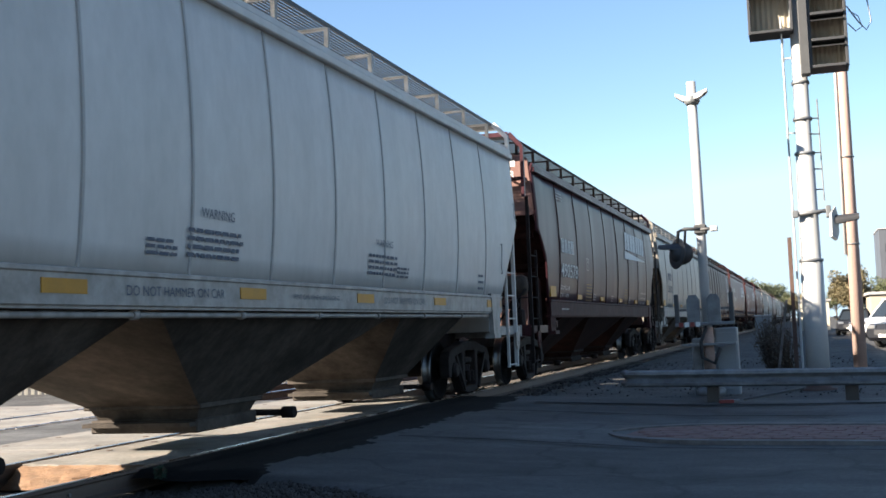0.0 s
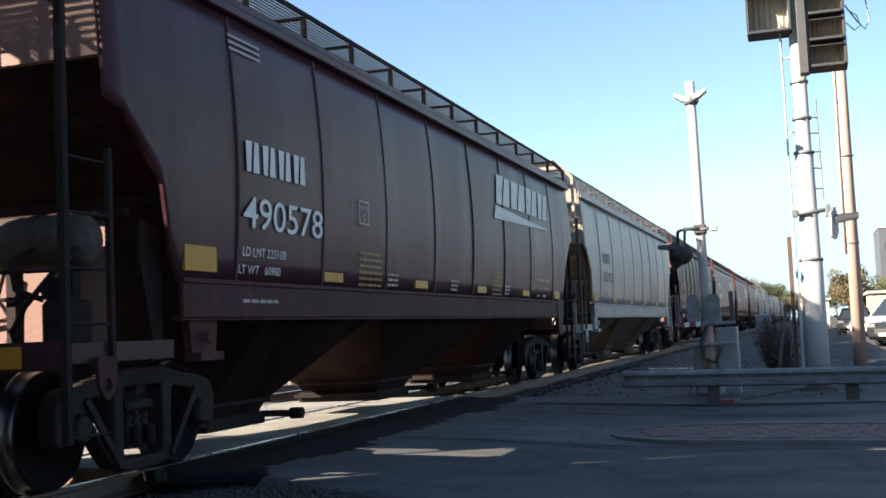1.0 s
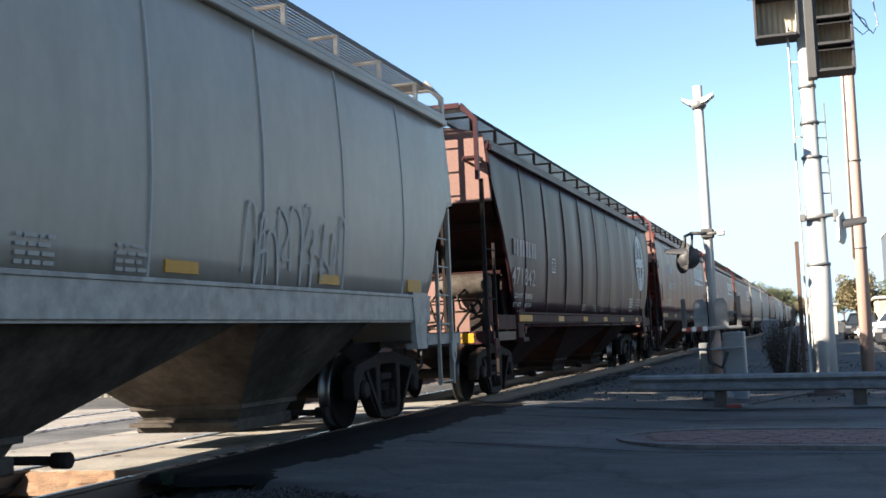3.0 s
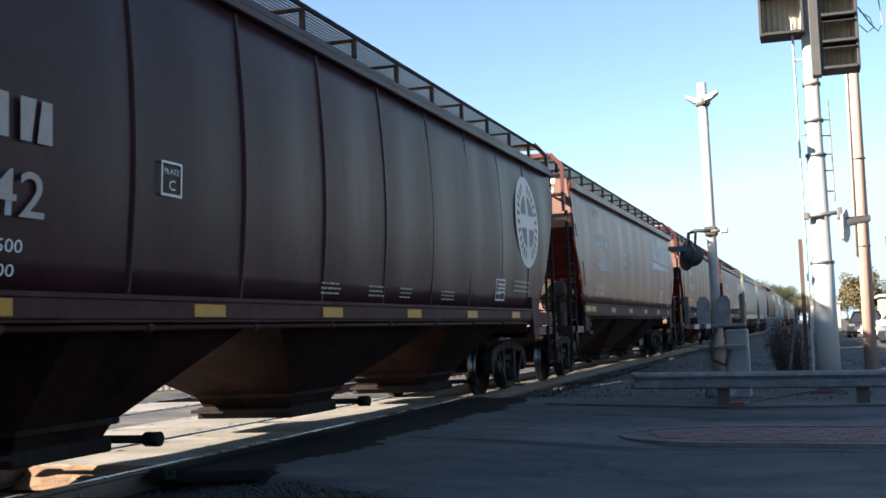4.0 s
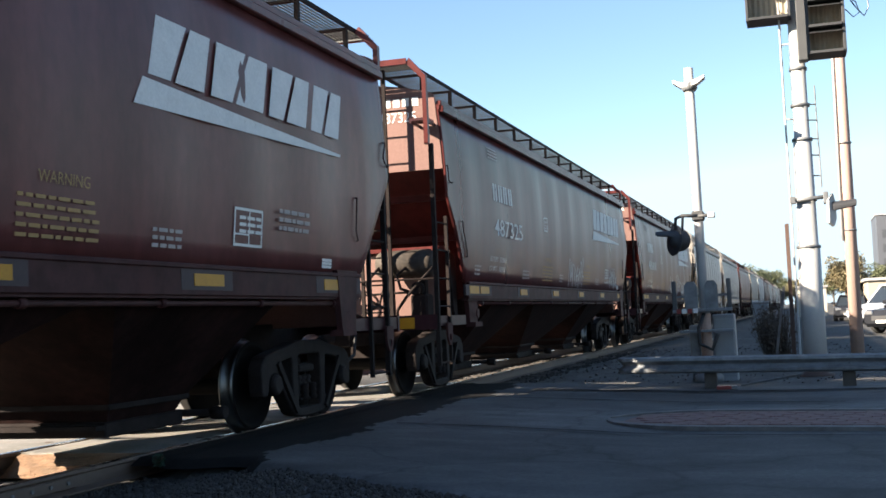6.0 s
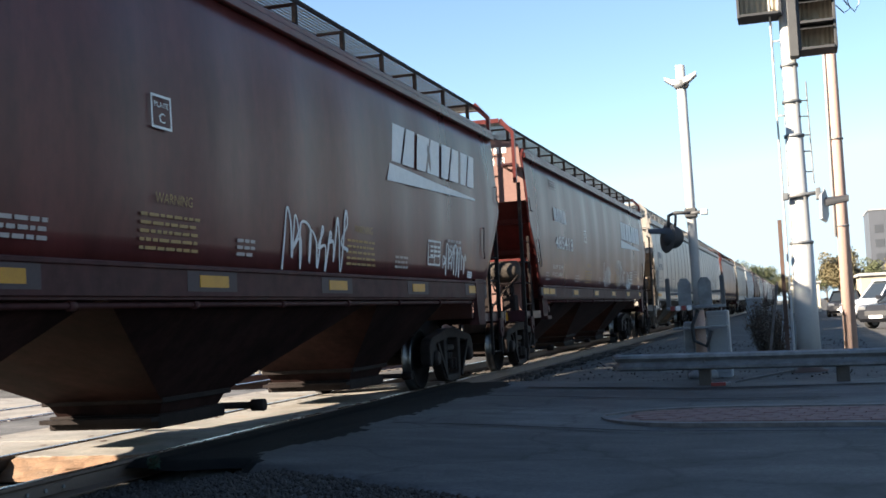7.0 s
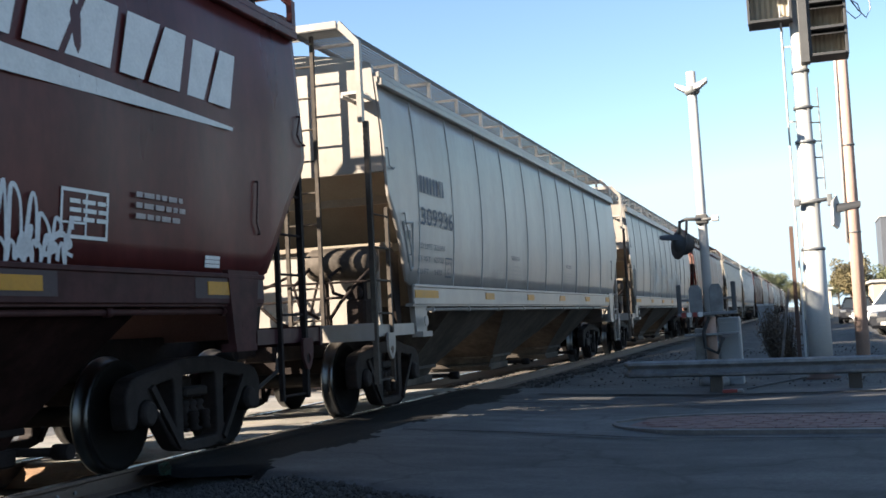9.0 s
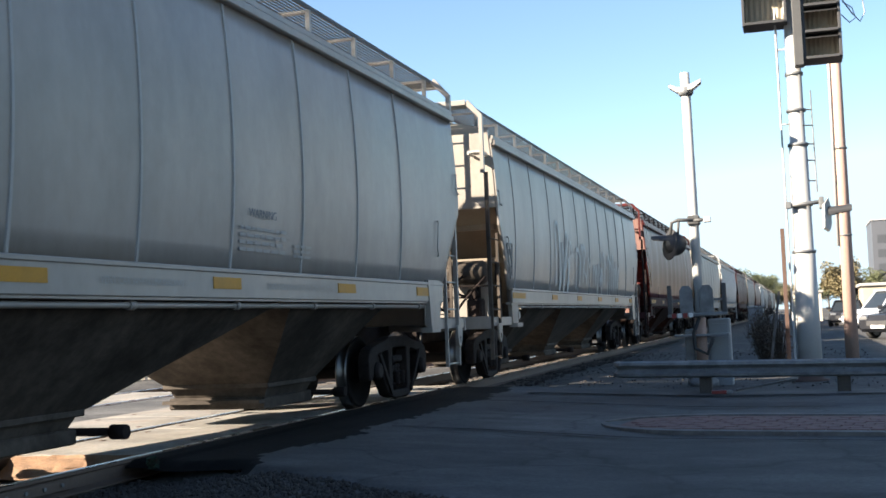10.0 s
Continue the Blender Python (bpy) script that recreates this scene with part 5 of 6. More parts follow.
def near_gravel(rng):
    while True:
        x, y = rng.uniform(-5.45, -0.9), rng.uniform(5.6, 8.9)
        if y < road_edge(x) + 0.12:
            return x, y


def track_ballast(rng):
    y = rng.uniform(4.5, 7.7) if rng.random() < 0.35 else rng.uniform(18.4, 34)
    return rng.uniform(TRACK_X - 1.6, TRACK_X + 1.7), y


def verge(rng):
    return rng.uniform(-4.4, 1.5), rng.uniform(18.6, 34)


stones("gravel", 9000, near_gravel, (0.006, 0.026), "loose grey gravel at the road's edge", 3)
stones("gravel", 2600, track_ballast, (0.02, 0.045), "grey track ballast between the sleepers", 4)
stones("gravel", 900, verge, (0.008, 0.025), "scattered stones on the verge", 6)

# ---- median island ----
island = thing("median_island", Matrix(), "low median island of red pavers with a concrete curb", "traffic island", kind="structure")
ISL = Matrix.Translation((-2.12, 12.75, 0)) @ Matrix.Rotation(radians(-8), 4, "Z")


def isl_half(u):
    """Half width of the island at u metres from its tip."""
    return 1.0 * math.sqrt(max(0.0, 1 - (1 - min(u / 1.3, 1.0)) ** 2))


us = [0.0, 0.04, 0.12, 0.25, 0.45, 0.7, 1.0, 1.3] + span(2.2, 16, 16)
outline = [(u, -isl_half(u)) for u in us] + [(u, isl_half(u)) for u in reversed(us[1:])]
curb_len = len(us)
for side in (-1, 1):
    for i in range(len(us) - 1):
        bm = B()
        u0, u1 = us[i], us[i + 1]
        a0, a1 = isl_half(u0), isl_half(u1)
        i0, i1 = max(a0 - 0.16, 0), max(a1 - 0.16, 0)
        ring = [(u0, side * i0), (u0, side * a0), (u1 - 0.004, side * a1), (u1 - 0.004, side * i1)]
        if i0 == 0 and i1 == 0 and a0 == 0:
            ring = [(u0, 0), (u1, side * a1), (u1, 0)]
        z0 = -0.25
        lo = [bm.verts.new(ISL @ Vector((a, b, z0))) for a, b in ring]
        hi = [bm.verts.new(ISL @ Vector((a, b, -0.102))) for a, b in ring]
        bm.faces.new(hi)
        for k in range(len(ring)):
            bm.faces.new((lo[k], lo[(k + 1) % len(ring)], hi[(k + 1) % len(ring)], hi[k]))
        bmesh.ops.recalc_face_normals(bm, faces=bm.faces)
        part("curb_stone", bm, M_CURB, island)
bm = B()
pts = [(u, -max(isl_half(u) - 0.15, 0)) for u in us[3:]] + [(u, max(isl_half(u) - 0.15, 0)) for u in reversed(us[3:])]
lo = [bm.verts.new(ISL @ Vector((a, b, -0.2))) for a, b in pts]
hi = [bm.verts.new(ISL @ Vector((a, b, -0.117))) for a, b in pts]
bm.faces.new(hi)
for k in range(len(pts)):
    bm.faces.new((lo[k], lo[(k + 1) % len(pts)], hi[(k + 1) % len(pts)], hi[k]))
bmesh.ops.recalc_face_normals(bm, faces=bm.faces)
part("mortar_bed", bm, M_PAVER, island)
pav = None
for r in range(10):
    for k in range(34):
        u = 0.42 + 0.20 * k + (0.10 if r % 2 else 0)
        v = -0.8 + 0.2 * r
        if abs(v) + 0.09 > isl_half(u - 0.14) - 0.16:
            continue
        m = ISL @ Matrix.Translation((u, v, -0.109 + 0.003 * math.sin(r * 5.1 + k * 2.3)))
        if pav is None:
            bm = B()
            box(bm, -0.095, 0.095, -0.095, 0.095, -0.04, 0.002, 0.006)
            pav = part("paver", bm, M_PAVER, island, m=m)
        else:
            again(pav, m)

# ---- guardrail ----
guard = thing("guardrail", Matrix(), "low galvanised W-beam guardrail with a wrapped end beside the road", "guardrail")
W = [(0.0, 0.36), (-0.05, 0.335), (-0.055, 0.295), (0.0, 0.255), (0.012, 0.235), (0.0, 0.215), (-0.055, 0.175), (-0.05, 0.135), (0.0, 0.11)]
line = [(-2.35, 17.95, 0.0), (-2.62, 17.80, 0.0), (-2.70, 17.60, 0), (-2.62, 17.43, 0), (-2.40, 17.38, 0)] + [(x, 17.36 + 0.0 * x, -0.012 * (x + 2.4)) for x in span(-1.5, 14, 14)]
bm = B()
rows2 = []
for back in (0.0, 0.012):
    grid = []
    for i, (x, y, dz) in enumerate(line):
        p0, p1 = Vector(line[max(i - 1, 0)][:2]), Vector(line[min(i + 1, len(line) - 1)][:2])
        d = (p1 - p0).normalized()
        n = Vector((-d.y, d.x))
        grid.append([bm.verts.new((x + n.x * (o + back), y + n.y * (o + back), z + dz)) for o, z in W])
    rows2.append(grid)
for grid in rows2:
    for u, v in zip(grid, grid[1:]):
        for k in range(len(W) - 1):
            bm.faces.new((u[k], v[k], v[k + 1], u[k + 1]))
for k in (0, len(W) - 1):
    for i in range(len(line) - 1):
        bm.faces.new((rows2[0][i][k], rows2[0][i + 1][k], rows2[1][i + 1][k], rows2[1][i][k]))
bmesh.ops.recalc_face_normals(bm, faces=bm.faces)
part("w_beam", bm, M_GALV, guard)
for x in (-1.38, 0.55, 2.5, 4.4, 6.3, 8.2):
    bm = B()
    box(bm, x - 0.09, x + 0.09, 17.42, 17.60, -0.6, 0.30 - 0.012 * (x + 2.4), 0.01)
    post = part("post", bm, M_TIE, guard, "weathered timber post")
    bm = B()
    lathe(bm, [(17.28, 0.022), (17.305, 0.022)], "y", 8, at=(x, 0, 0.235 - 0.012 * (x + 2.4)))
    part("bolt", bm, M_GALV, post)

# broken gate tip lying under the guardrail
tip = thing("broken_gate_tip", pose(-1.15, 17.15, ground_z(-1.15, 17.15) + 0.03), "broken red and white plastic gate tip lying by the guardrail", "debris")
for k, (a, b, mt) in enumerate(((-0.13, 0.08, M_REDP), (0.08, 0.16, M_GALV), (0.22, 1.1, M_DARK))):
    bm = B()
    box(bm, a, b, -0.05 + 0.01 * k, 0.05 - 0.01 * k, -0.02, 0.03 - 0.01 * k, 0.006)
    part("gate_piece", bm, mt, tip, ("red plastic", "white plastic", "dark rod")[k], m=pose(0, 0, 0, 0, -4 * k, 5 + 6 * k))

# ---- crossing gate and flasher mast ----
GX, GY = -1.565, 19.5
gz = ground_z(GX, GY) - 0.05
gate = thing("crossing_signal", pose(GX, GY, gz, 0, -0.7, 0), "tall white crossing signal mast with gate drive and hooded flasher", "crossing signal")
bm = B()
tube(bm, [(0, 0, 0), (0, 0, 5.25)], 0.078, 16)
mast = part("mast", bm, M_ALU, gate)
bm = B()
lathe(bm, [(0, 0.24), (0.12, 0.24), (0.2, 0.12), (0.45, 0.11)], "z", 16)
part("mast_base", bm, M_GALV, mast)
bm = B()
tube(bm, [(0, 0, 0.45), (0, 0, 1.14)], 0.092, 16)
part("mast_sleeve", bm, M_WOOD, mast, "rusty tan sleeve round the foot of the mast")
bm = B()
box(bm, -0.42, 0.46, -0.20, 0.0, 0.84, 0.88, 0.006)
part("drive_shelf", bm, M_GALV, gate)
for sx in (-1, 1):
    bm = B()
    plate(bm, [(sx * 0.05, -0.08, 4.90), (sx * 0.15, -0.08, 4.93), (sx * 0.27, -0.08, 5.02), (sx * 0.27, -0.08, 5.07), (sx * 0.15, -0.08, 5.02), (sx * 0.05, -0.08, 4.99)], 0.2)
    bmesh.ops.recalc_face_normals(bm, faces=bm.faces)
    part("horn_wing", bm, M_ALU, mast, "white angled loudspeaker wing")
bm = B()
lathe(bm, [(4.86, 0.10), (4.90, 0.13), (4.98, 0.13), (5.0, 0.10)], "z", 14)
part("collar", bm, M_GALV, mast)
bm = B()
tube(bm, [(0.0, -0.12, 2.76), (-0.25, -0.12, 2.78), (-0.36, -0.12, 2.74), (-0.38, -0.12, 2.55)], 0.03, 8)
tube(bm, [(-0.24, -0.12, 2.78), (-0.27, -0.12, 2.5)], 0.022, 8)
tube(bm, [(0.0, -0.12, 2.75), (0.24, -0.12, 2.76)], 0.03, 8)
box(bm, -0.1, 0.1, -0.13, 0.1, 2.68, 2.84, 0.02)
arm = part("flasher_arm", bm, M_DARK, gate)
bm = B()
lathe(bm, [(-0.14, 0.04), (-0.12, 0.12), (0.02, 0.19), (0.05, 0.19), (0.07, 0.16)], "y", 20, at=(-0.33, -0.1, 2.38))
part("flasher_head", bm, M_BLACK, arm, "round black flasher seen from the side", m=Matrix())
bm = B()
for k in range(9):
    t0, t1 = math.pi * (0.02 + 0.96 * k / 9), math.pi * (0.02 + 0.96 * (k + 1) / 9)
    plate(bm, [(-0.33 - 0.0, -0.1 + 0.13 * math.cos(t0), 2.42 + 0.12 * math.sin(t0)), (-0.70, -0.1 + 0.11 * math.cos(t0), 2.47 + 0.07 * math.sin(t0)), (-0.70, -0.1 + 0.11 * math.cos(t1), 2.47 + 0.07 * math.sin(t1)), (-0.33, -0.1 + 0.13 * math.cos(t1), 2.42 + 0.12 * math.sin(t1))], 0.006)
bmesh.ops.remove_doubles(bm, verts=bm.verts, dist=0.004)
part("flasher_hood", bm, M_BLACK, arm)
bm = B()
lathe(bm, [(-0.03, 0.10), (-0.015, 0.10)], "x", 16)
part("lens", bm, M_LENS, arm, "red lens", m=pose(-0.40, -0.1, 2.38, 0, 8, 35))
bm = B()
lathe(bm, [(-0.012, 0.05), (-0.012, 0.25), (0.0, 0.26), (0.012, 0.25), (0.012, 0.05)], "x", 24)
part("backplate", bm, M_BLACK, arm, "round black backplate", m=pose(-0.40, -0.1, 2.38, 0, 8, 35))
bm = B()
box(bm, 0.16, 0.28, -0.16, -0.06, 2.71, 2.80, 0.01)
part("flasher_end", bm, M_ALU, arm)
# counterweights, cross bar, drive box
for x0, x1 in ((-0.30, -0.09), (0.03, 0.24)):
    bm = B()
    plate(bm, [(x0, -0.16, 1.22), (x1, -0.16, 1.22), (x1, -0.16, 1.60), (x1 - 0.05, -0.16, 1.68), (x0 + 0.05, -0.16, 1.68), (x0, -0.16, 1.60)], -0.09)
    bmesh.ops.recalc_face_normals(bm, faces=bm.faces)
    part("counterweight", bm, M_GALV, gate, "grey cast counterweight")
for x in (-0.46, 0.42):
    bm = B()
    box(bm, x - 0.035, x + 0.035, -0.2, -0.1, 1.18, 1.70, 0.01)
    part("weight_arm", bm, M_DARK, gate)
bm = B()
box(bm, -0.5, 0.46, -0.24, -0.14, 1.17, 1.225, 0.01)
box(bm, -0.5, 0.46, -0.03, 0.03, 1.42, 1.46)
part("cross_bar", bm, M_GALV, gate)
for k in range(4):
    bm = B()
    box(bm, -0.43 + 0.09 * k, -0.36 + 0.09 * k, -0.26, -0.245, 1.16, 1.235)
    part("reflector", bm, M_REDP if k % 2 == 0 else M_WHITE, gate, "small red or white reflector")
bm = B()
box(bm, 0.10, 0.46, 0.12, 0.52, 0.0, 1.12, 0.02)
cab = part("drive_box", bm, M_CAB, gate, "grey steel gate drive box")
bm = B()
box(bm, 0.13, 0.43, 0.105, 0.118, 0.10, 1.04, 0.005)
part("door", bm, M_CAB, cab)
bm = B()
box(bm, -0.28, -0.11, 0.10, 0.4, 0.0, 0.96, 0.02)
part("junction_box", bm, M_GALV, gate, "small galvanised junction box")
bm = B()
tube(bm, [(0.0, -0.16, 1.15), (-0.10, -0.2, 0.9), (-0.09, -0.2, 0.65), (0.1, -0.18, 0.55), (0.2, -0.18, 0.8)], 0.03, 8)
part("cable", bm, M_TYRE, gate)

# ---- cantilever signal mast ----
MX, MY = 0.125, 20.5
mz = ground_z(MX, MY) - 0.05
sig = thing("signal_mast", pose(MX, MY, mz), "thick silver railway signal mast with a ladder and black hooded heads", "railway signal")
bm = B()
prof = [(0.0, 0.20), (2.2, 0.185), (2.21, 0.165), (4.0, 0.150), (4.01, 0.132), (7.6, 0.115)]
lathe(bm, prof, "z", 24)
pole = part("mast", bm, M_ALU, sig)
# foot takes a dark colour to stand for deep shade below the beam
bm = B()
lathe(bm, [(-0.02, 0.30), (0.05, 0.30), (0.06, 0.21), (0.16, 0.205)], "z", 20)
part("mast_foot", bm, M_RUST, pole, "bolted foot, coloured dark for the shade under the guardrail")
for z, r in ((2.2, 0.20), (3.0, 0.185), (4.03, 0.17), (4.62, 0.16), (5.25, 0.15)):
    bm = B()
    lathe(bm, [(z - 0.025, r), (z + 0.025, r)], "z", 20)
    part("band", bm, M_GALV, pole)
for x, z0, z1 in ((-0.235, 0.3, 6.4),):
    bm = B()
    for dy in (-0.15, 0.15):
        tube(bm, [(x - 0.0, dy, z0), (x - 0.03, dy, z1)], 0.017, 6)
    z = z0 + 0.2
    while z < z1:
        tube(bm, [(x - 0.01, -0.15, z), (x - 0.01, 0.15, z)], 0.01, 6)
        z += 0.305
    for z in (1.4, 3.0, 4.4, 5.7):
        tube(bm, [(x, 0, z), (-0.08, 0, z)], 0.015, 6)
    part("ladder", bm, M_ALU, sig, "narrow white steel ladder")
bm = B()
tube(bm, [(0.27, 0, 3.2), (0.25, 0, 4.95)], 0.012, 6)
for z in (3.4, 3.75, 4.03, 4.35, 4.62):
    tube(bm, [(0.26, 0, z), (0.05, -0.1, z)], 0.012, 6)
part("step_bracket", bm, M_GALV, sig)
bm = B()
tube(bm, [(-0.24, -0.19, 2.98), (0.33, -0.19, 3.02)], 0.035, 8)
box(bm, -0.26, -0.16, -0.24, -0.12, 2.93, 3.05, 0.01)
box(bm, 0.28, 0.36, -0.26, -0.12, 2.9, 3.1, 0.01)
fa = part("flasher_arm", bm, M_GALV, sig)
bm = B()
plate(bm, [(0.32, -0.28, 2.56), (0.40, -0.22, 2.50), (0.44, -0.10, 2.62), (0.44, -0.05, 2.9), (0.40, -0.18, 3.06), (0.33, -0.27, 2.95)], 0.05)
bmesh.ops.recalc_face_normals(bm, faces=bm.faces)
part("flasher_backing", bm, M_ALU, fa, "pale round flasher backing seen edge on")
bm = B()
for k in range(9):
    t0, t1 = math.pi * (-0.05 + 1.1 * k / 9), math.pi * (-0.05 + 1.1 * (k + 1) / 9)
    plate(bm, [(0.42, -0.15 + 0.14 * math.cos(t0), 2.80 + 0.13 * math.sin(t0)), (0.80, -0.15 + 0.12 * math.cos(t0), 2.86 + 0.09 * math.sin(t0)), (0.80, -0.15 + 0.12 * math.cos(t1), 2.86 + 0.09 * math.sin(t1)), (0.42, -0.15 + 0.14 * math.cos(t1), 2.80 + 0.13 * math.sin(t1))], 0.008)
bmesh.ops.remove_doubles(bm, verts=bm.verts, dist=0.006)
part("flasher_hood", bm, M_BLACK, fa)


def head(x0, x1, z0, z1, rows, name):
    """A signal head seen from behind and below: dark frame with pale ribbed panels."""
    y0, y1 = -0.30, 0.22
    t = 0.05
    bm = B()
    box(bm, x0, x0 + t, y0, y1, z0, z1, 0.008)
    h = part(name, bm, M_BLACK, sig, "black steel signal head housing")
    bm = B()
    box(bm, x1 - t, x1, y0, y1, z0, z1, 0.008)
    part("side_plate", bm, M_BLACK, h)
    for k in range(rows + 1):
        z = z0 + (z1 - z0 - t) * k / rows
        bm = B()
        box(bm, x0 + t, x1 - t, y0 - 0.06, y1, z, z + t, 0.006)
        part("shelf", bm, M_BLACK, h)
    for k in range(rows):
        za, zb = z0 + t + (z1 - z0 - t) * k / rows, z0 + (z1 - z0 - t) * (k + 1) / rows
        bm = B()
        n = 14
        grid = []
        for dy in (0.0, 0.012):
            grid.append([])
            for i in range(n + 1):
                x, yy = x0 + t + (x1 - x0 - 2 * t) * i / n, 0.10 + (0.022 if i % 2 else 0.0) + dy
                grid[-1].append((bm.verts.new((x, yy, za)), bm.verts.new((x, yy - 0.10, zb))))
        for gr in grid:
            for u, v in zip(gr, gr[1:]):
                bm.faces.new((u[0], v[0], v[1], u[1]))
        for i in range(n):
            for q in (0, 1):
                bm.faces.new((grid[0][i][q], grid[0][i + 1][q], grid[1][i + 1][q], grid[1][i][q]))
        bmesh.ops.recalc_face_normals(bm, faces=bm.faces)
        part("ribbed_panel", bm, M_WALL, h, "pale ribbed metal panel")
        if rows > 1:
            bm = B()
            plate(bm, [(x0 + t, -0.34, zb - 0.10), (x1 - t, -0.34, zb - 0.10), (x1 - t, -0.1, zb - 0.02), (x0 + t, -0.1, zb - 0.02)], 0.012)
            bmesh.ops.recalc_face_normals(bm, faces=bm.faces)
            part("hood", bm, M_BLACK, h)
    return h


head(-0.80, -0.06, 6.10, 6.85, 1, "signal_head")
head(0.17, 0.80, 5.42, 6.82, 3, "signal_head")
bm = B()
box(bm, 0.02, 0.18, -0.34, -0.10, 5.33, 6.85, 0.015)
part("head_bracket", bm, M_DARK, sig, "dark steel bracket plate")
bm = B()
box(bm, -0.9, -0.05, -0.33, -0.27, 6.80, 6.88, 0.01)
part("walkway_edge", bm, M_ALU, sig)
bm = B()
tube(bm, [(0.82, 0, 6.5), (1.0, 0, 6.2), (1.12, 0, 6.05), (1.2, 0, 6.2), (1.15, 0, 6.6), (1.0, 0, 7.2)], 0.012, 6)
tube(bm, [(0.82, 0, 6.2), (0.95, 0, 6.05), (1.05, 0, 6.12), (1.0, 0, 6.3), (0.85, 0, 6.42)], 0.01, 6)
part("cable_loop", bm, M_CAB, sig, "thin blue-grey cable loops")

# ---- utility pole ----
up = thing("utility_pole", pose(0.98, 25.0, -0.1), "weathered brown timber utility pole with a pale conduit", "utility pole")
bm = B()
tube(bm, [(0.0, 0, 0), (0.0, 0, 4), (0.01, 0, 9.5)], 0.135, 14, r1=0.095)
part("pole", bm, M_WOOD, up)
bm = B()
tube(bm, [(-0.15, -0.05, 2.4), (-0.12, -0.05, 9.0)], 0.028, 8)
part("conduit", bm, M_ALU, up, "pale grey conduit")
for z in (2.6, 4.4, 6.4):
    bm = B()
    lathe(bm, [(z, 0.137), (z + 0.03, 0.137)], "z", 14)
    part("strap", bm, M_GALV, up)

# sign post leaning beside the mast
sp = thing("steel_post", pose(-0.22, 21.3, -0.12), "thin rusty steel post standing in weeds", "post")
bm = B()
box(bm, -0.035, 0.035, -0.02, 0.02, 0, 2.6, 0.005)
part("post", bm, M_RUST, sp)
lp = thing("leaning_stake", pose(-0.62, 24.5, -0.1, 0, 9, 0), "pale wooden stake leaning in dry weeds", "stake")
bm = B()
box(bm, -0.025, 0.025, -0.02, 0.02, 0, 1.55)
part("stake", bm, M_CURB, lp)


# ---- plants ----
def leaf_cloud(bm, rng, centre, rad, n, size):
    for _ in range(n):
        while True:
            p = Vector((rng.uniform(-1, 1), rng.uniform(-1, 1), rng.uniform(-1, 1)))
            if 0.2 < p.length < 1:
                break
        c = Vector(centre) + Vector((p.x * rad[0], p.y * rad[1], p.z * rad[2]))
        a = Vector((rng.uniform(-1, 1), rng.uniform(-1, 1), rng.uniform(-1, 1))).normalized()
        b = a.orthogonal().normalized()
        s = size * rng.uniform(0.6, 1.3)
        bm.faces.new([bm.verts.new(q) for q in (c - a * s, c - b * s * 0.45, c + a * s, c + b * s * 0.45)])


def tree(x, y, h, spread, mat, seed, label, name="tree"):
    rng = random.Random(seed)
    t = thing(name, pose(x, y, ground_z(x, y) - 0.05), label, "tree", "trees beyond the lot")
    bm = B()
    tube(bm, [(0, 0, 0), (0.1 * rng.uniform(-1, 1), 0, h * 0.3), (0.2 * rng.uniform(-1, 1), 0.1, h * 0.7)], 0.035 * h, 8, r1=0.012 * h)
    tips = []
    for k in range(7):
        a = k * 0.9 + rng.uniform(0, 0.5)
        z0 = h * rng.uniform(0.25, 0.5)
        tip_ = (spread * rng.uniform(0.4, 0.8) * math.cos(a), spread * rng.uniform(0.4, 0.8) * math.sin(a), h * rng.uniform(0.55, 0.9))
        tube(bm, [(0, 0, z0), (tip_[0] * 0.5, tip_[1] * 0.5, (z0 + tip_[2]) / 2 + 0.2), tip_], 0.014 * h, 6, r1=0.004 * h)
        tips.append(tip_)
    part("trunk", bm, M_BARK, t)
    bm = B()
    for tip_ in tips + [(0, 0, h * 0.85), (0, 0, h * 0.65)]:
        for _ in range(3):
            c = (tip_[0] + rng.uniform(-1, 1) * spread * 0.25, tip_[1] + rng.uniform(-1, 1) * spread * 0.25, tip_[2] + rng.uniform(-0.12, 0.1) * h)
            leaf_cloud(bm, rng, c, (spread * 0.34, spread * 0.34, h * 0.13), 260, 0.021 * h)
    part("crown", bm, mat, t)
    return t


def shrub(x, y, h, w, seed, mat, label):
    rng = random.Random(seed)
    t = thing("dry_shrub", pose(x, y, ground_z(x, y) - 0.03), label, "shrub", "dry weeds by the track")
    bm = B()
    for _ in range(110):
        a, r = rng.uniform(0, 6.3), rng.uniform(0.05, w)
        zt = h * rng.uniform(0.35, 1.15)
        c, s = math.cos(a), math.sin(a)
        p = [(0.25 * r * c, 0.25 * r * s, 0), (0.6 * r * c, 0.6 * r * s, zt * 0.55), (r * c, r * s, zt)]
        tube(bm, p, 0.008, 4, r1=0.003, cap=False)
    part("stem_tuft", bm, M_WEED, t)
    bm = B()
    leaf_cloud(bm, rng, (0, 0, h * 0.5), (w * 0.85, w * 0.85, h * 0.48), 330, 0.04)
    part("foliage", bm, mat, t)


